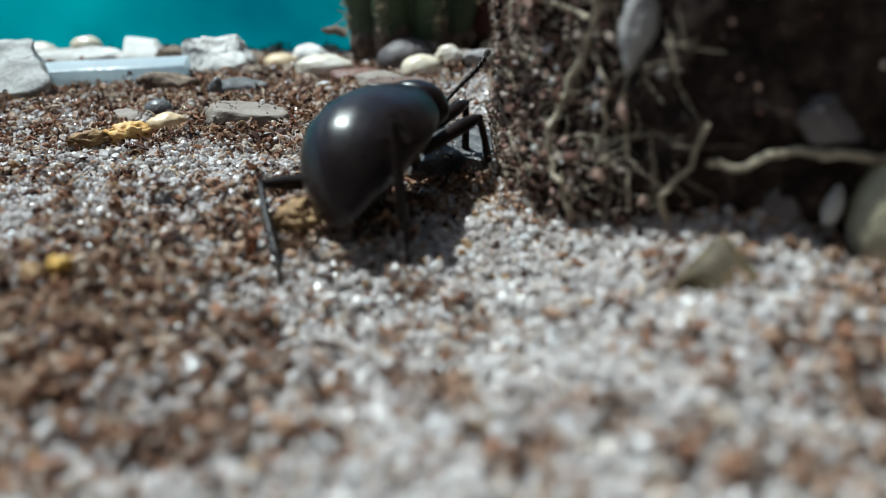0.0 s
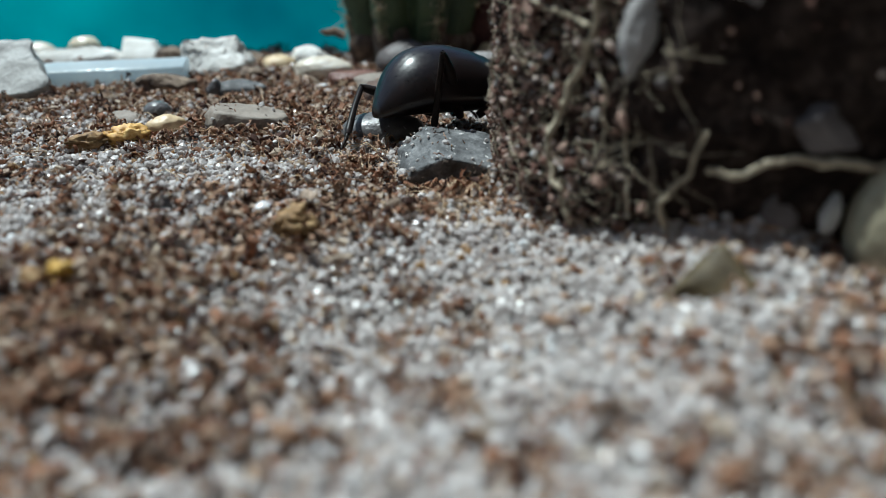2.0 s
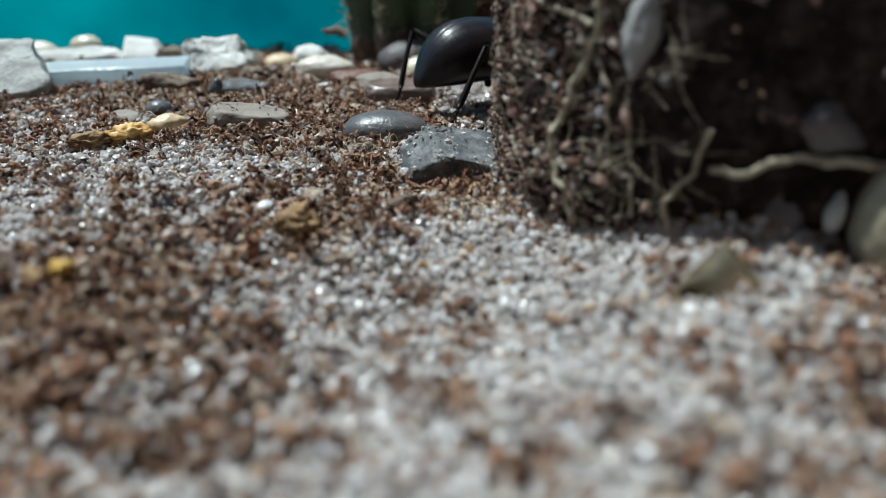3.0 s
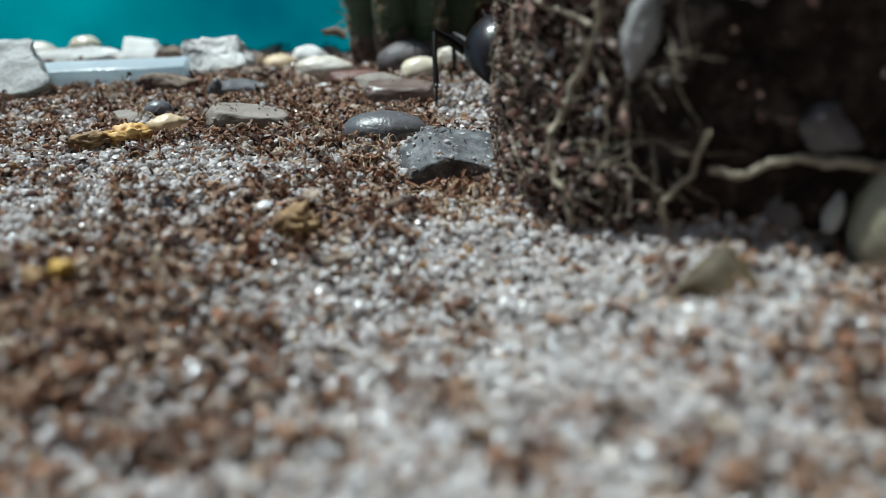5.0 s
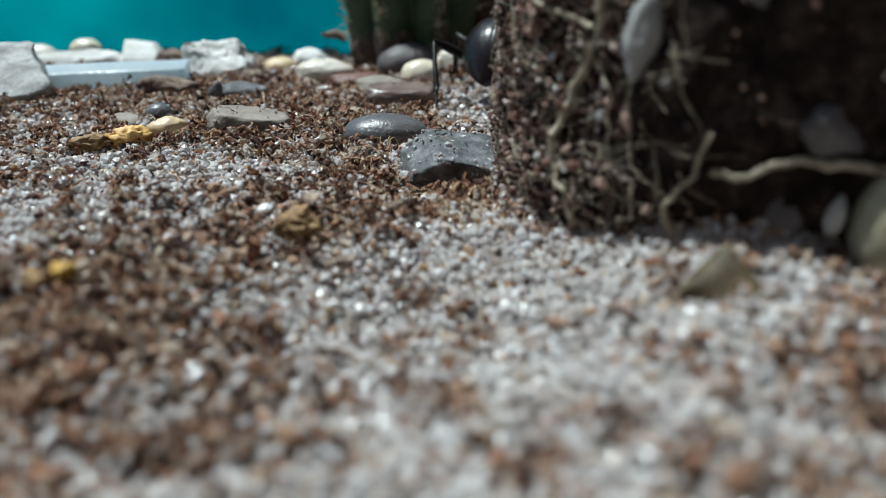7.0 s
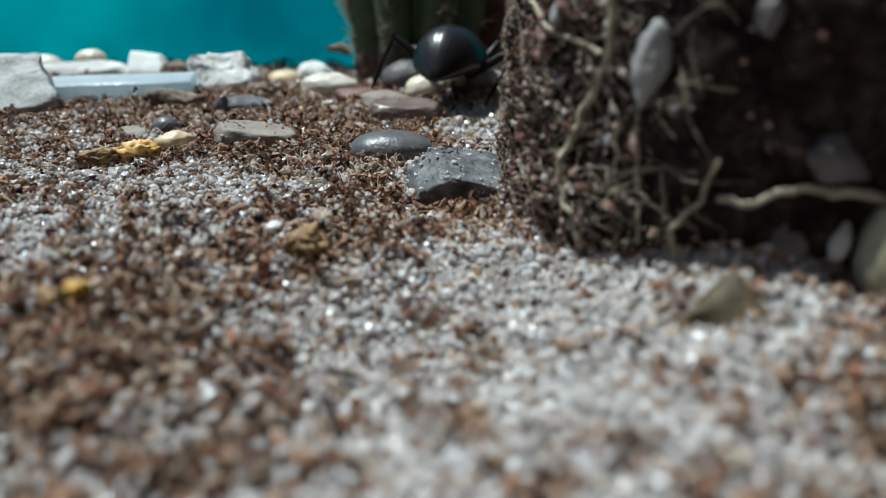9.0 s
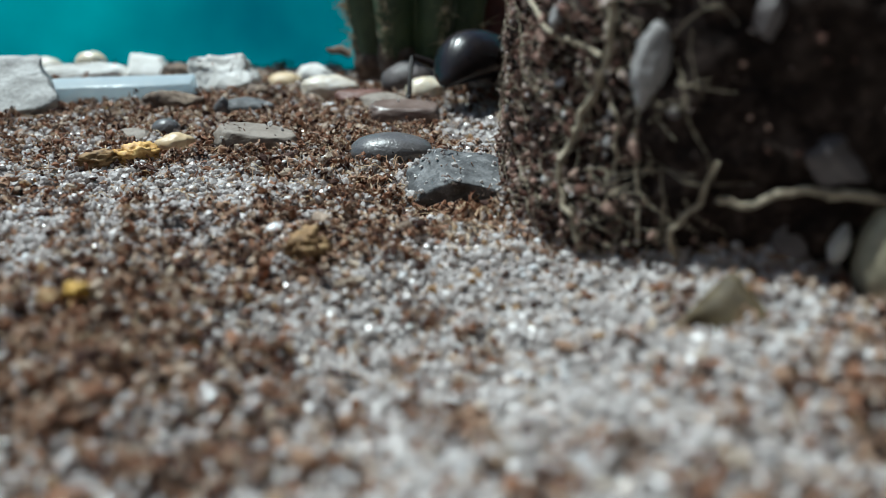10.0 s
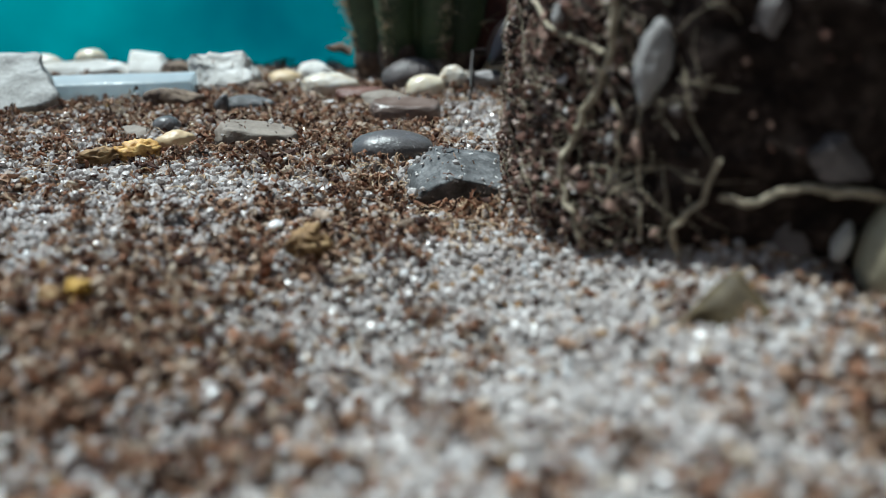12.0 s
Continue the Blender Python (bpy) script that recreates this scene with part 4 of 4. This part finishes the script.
# seconds, place of the body's middle in millimetres, heading (degrees right of straight ahead), nose up, lean to its right
CRAWL = [
    (0.0, -5.1, 65.0, 6.6, 17, 6, -23), (0.4, -5.2, 63.3, 8.1, 23, 12, -32), (0.5, -4.9, 63.3, 8.3, 23, 11, -34), (0.8, -4.6, 65.6, 8.5, 20, 5, -30),
    (1.0, -4.3, 69.6, 7.4, 19, -1, -24), (1.1, -4.1, 70.7, 7.1, 19, -3, -20), (1.3, -2.9, 73.0, 7.9, 22, -0, -11), (1.5, -2.4, 76.9, 8.7, 30, 5, 1),
    (1.7, -2.7, 81.7, 8.5, 37, 3, -2), (2.0, 2.4, 91.1, 6.2, 54, -7, -9), (2.2, 3.6, 91.3, 6.4, 59, -8, -6), (2.5, 3.9, 95.3, 6.9, 56, -13, -5),
    (2.7, 4.3, 100.1, 7.5, 57, -10, 3), (3.0, 6.3, 104.8, 8.4, 56, 2, 12), (3.2, 9.0, 107.8, 8.1, 48, 7, 11), (3.8, 9.3, 111.8, 8.3, 25, 4, 10),
    (4.6, 9.0, 114.4, 8.4, 9, 4, 8), (7.1, 9.3, 115.8, 8.2, 18, 4, 2), (7.5, 7.8, 116.9, 7.9, 15, 1, 1), (8.3, 1.7, 120.5, 7.6, 4, -3, -0),
    (8.8, -0.6, 121.4, 7.9, 4, -4, -1), (9.0, 1.2, 122.3, 8.1, 17, -6, -2), (9.2, 3.6, 122.5, 8.1, 24, -7, -3), (9.5, 5.0, 123.4, 8.1, 29, -8, -3),
    (9.8, 6.3, 123.5, 8.0, 29, -6, -6), (10.0, 5.8, 123.4, 7.9, 32, -3, -7), (10.2, 5.3, 123.3, 7.4, 45, 3, -2), (10.5, 2.1, 123.5, 8.7, 64, 15, 9),
    (10.8, 4.3, 124.5, 8.2, 73, 18, 1), (11.0, 5.0, 125.2, 8.4, 74, 16, -4), (11.3, 7.6, 127.2, 9.2, 66, -0, -3), (11.5, 10.2, 128.8, 9.4, 54, -3, -2),
    (11.6, 11.6, 129.6, 9.4, 51, -2, -2), (12.0, 15.8, 133.6, 9.4, 47, -1, -2),
]
# where the feet that can be followed stand: seconds from and to, place
PLANTS = {
    ("hind", -1): [(0, 0.12, -11.6, 50.9), (0.3, 0.95, -11.7, 55.2), (1.25, 1.58, -10.1, 61.0), (1.9, 2.35, -10.5, 80.5), (2.6, 3.02, -6.3, 104.3),
                   (3.15, 7.3, -0.7, 104.4), (7.6, 8.0, -3.5, 108.0), (8.3, 9.02, -12.6, 121.8), (9.2, 10.3, -5.9, 115.2), (10.5, 11.1, -6.5, 127.0), (11.3, 11.7, 1.3, 124.6), (11.9, 12, 3.7, 122.2)],
    ("hind", 1): [(0, 0.55, -2.4, 53.6), (0.75, 1.5, -2.2, 59.6), (1.62, 1.78, -3.2, 65.0), (1.95, 2.75, -1.0, 83.5), (2.9, 3.3, 1.0, 91.0), (3.55, 7.5, 7.0, 103.5), (7.8, 8.2, 7.5, 108.0),
                  (8.4, 9.4, 5.9, 120.2), (9.6, 10.25, 9.2, 114.5), (10.45, 11.36, -3.4, 118.2), (11.52, 12, 9.0, 121.5)],
}

RESTS = {("middle", -1): (4.5, 7.25, 2.0, 126.6), ("middle", 1): (0.0, 0.95, 5.0, 74.5)}


def crawl(t):
    rows = np.array(CRAWL)
    soft = [np.mean([np.interp(min(12, max(0, t + d)), rows[:, 0], rows[:, i]) for d in (-0.06, -0.03, 0, 0.03, 0.06)]) for i in range(1, 7)]
    x, y, z, yaw, up, lean = soft
    turn = Matrix.Rotation(-radians(yaw), 4, "Z") @ Matrix.Rotation(radians(up), 4, "X") @ Matrix.Rotation(radians(lean), 4, "Y")
    return Matrix.Translation((x, y, z)) @ turn, yaw


def footprint(kind, s, t):
    """The resting place of a foot under the body at t."""
    m, yaw = crawl(t)
    side, ahead = LEGS[kind][3]
    a = radians(yaw)
    return Vector((m.translation.x + s * side * math.cos(a) + ahead * math.sin(a), m.translation.y - s * side * math.sin(a) + ahead * math.cos(a), 0))


def grounded(p):
    return Vector((p.x, p.y, float(relief(p.x, p.y)) + 0.8))


def footfalls(kind, s):
    """Stretches of time in which a foot stands, and where: the known ones, then steps taken whenever the body has moved on."""
    falls = [(a, b, grounded(Vector((x, y, 0)))) for a, b, x, y in PLANTS.get((kind, s), [])]
    t = falls[-1][1] if falls else 0.0
    wait = {"front": 0.0, "middle": 0.09, "hind": 0.0}[kind] + (0.1 if s > 0 else 0)
    if not falls:
        falls = [(0.0, 0.0, grounded(footprint(kind, s, wait)))]
    while t < 12:
        t = round(t + 0.1, 3)
        a, b, p = falls[-1]
        rest = footprint(kind, s, t)
        if (rest - Vector((p.x, p.y, 0))).length > 3.4 and t - a > 0.25 or t >= 12:
            falls[-1] = (a, t, p)
            aim = footprint(kind, s, min(12, t + 0.35))
            if t < 12:
                falls.append((min(12, t + 0.15), min(12, t + 0.15), grounded(aim)))
                t = round(t + 0.15, 3)
    falls[-1] = (falls[-1][0], 12.5, falls[-1][2])
    if (kind, s) in RESTS:  # a long stand that is known
        a, b, x, y = RESTS[kind, s]
        before = [(p, min(q, a - 0.2), r) for p, q, r in falls if p < a - 0.2]
        falls = before + [(a, b, grounded(Vector((x, y, 0))))] + [f for f in falls if f[0] > b + 0.1]
    return falls


def foot_at(falls, t):
    for i, (a, b, p) in enumerate(falls):
        if a <= t <= b:
            return p
        if i + 1 < len(falls) and b < t < falls[i + 1][0]:
            k = (t - b) / (falls[i + 1][0] - b)
            k = k * k * (3 - 2 * k)
            return p.lerp(falls[i + 1][2], k) + Vector((0, 0, 3.2 * math.sin(math.pi * k)))
    return falls[-1][2]


def leg_poses(kind, s, m, foot):
    """Poses of femur, in the body's space, and tibia, in the femur's, that put the foot there."""
    hip, fl, tl, _, pole = LEGS[kind]
    h = Vector((hip[0] * s, hip[1], hip[2]))
    if kind == "hind" and s > 0:
        pole = (0.8, -0.55, 1.5)
    f = m.inverted() @ foot
    u = f - h
    d = min(max(u.length, 3.5), (fl + tl) * 0.985)
    u.normalize()
    x = (fl * fl - tl * tl + d * d) / (2 * d)
    rise = math.sqrt(max(0.01, fl * fl - x * x))
    for wide in (0.75, 1.0, 1.4, 2.2, 4.0):
        p = Vector((pole[0] * s * wide, pole[1], pole[2]))
        p = (p - u * p.dot(u)).normalized()
        knee = h + u * x + p * rise
        if knee.x * s > 5.6 or kind == "front":
            break
    foot_in = h + u * d
    ax = (knee - h).normalized()
    ay = (p.cross(u)).normalized()
    az = ax.cross(ay)
    turn = Matrix((ax, ay, az)).transposed().to_4x4()
    v = turn.to_3x3().transposed() @ (foot_in - knee)
    return Matrix.Translation(h * MM) @ turn, Matrix.Translation((fl * MM, 0, 0)) @ Matrix.Rotation(math.atan2(-v.z, v.x), 4, "Y")


build_ground()
build_backdrop()
build_sky_blocks()
build_root_ball()
build_cactus()
build_stones()
build_strip()
build_crumbs()
build_leaf()
beetle, legs = build_beetle()
build_fibres()
build_grains()


def motions():
    times = [round(0.1 * k, 1) for k in range(121)]
    body = {t: crawl(t)[0] for t in times}
    walk(beetle, [(t, Matrix.Translation(m.translation * MM) @ m.to_3x3().to_4x4()) for t, m in body.items()])
    for (kind, s), (femur, tibia) in legs.items():
        falls = footfalls(kind, s)
        poses = [(t, *leg_poses(kind, s, m, foot_at(falls, t))) for t, m in body.items()]
        walk(femur, [(t, a) for t, a, b in poses])
        walk(tibia, [(t, b) for t, a, b in poses])


motions()
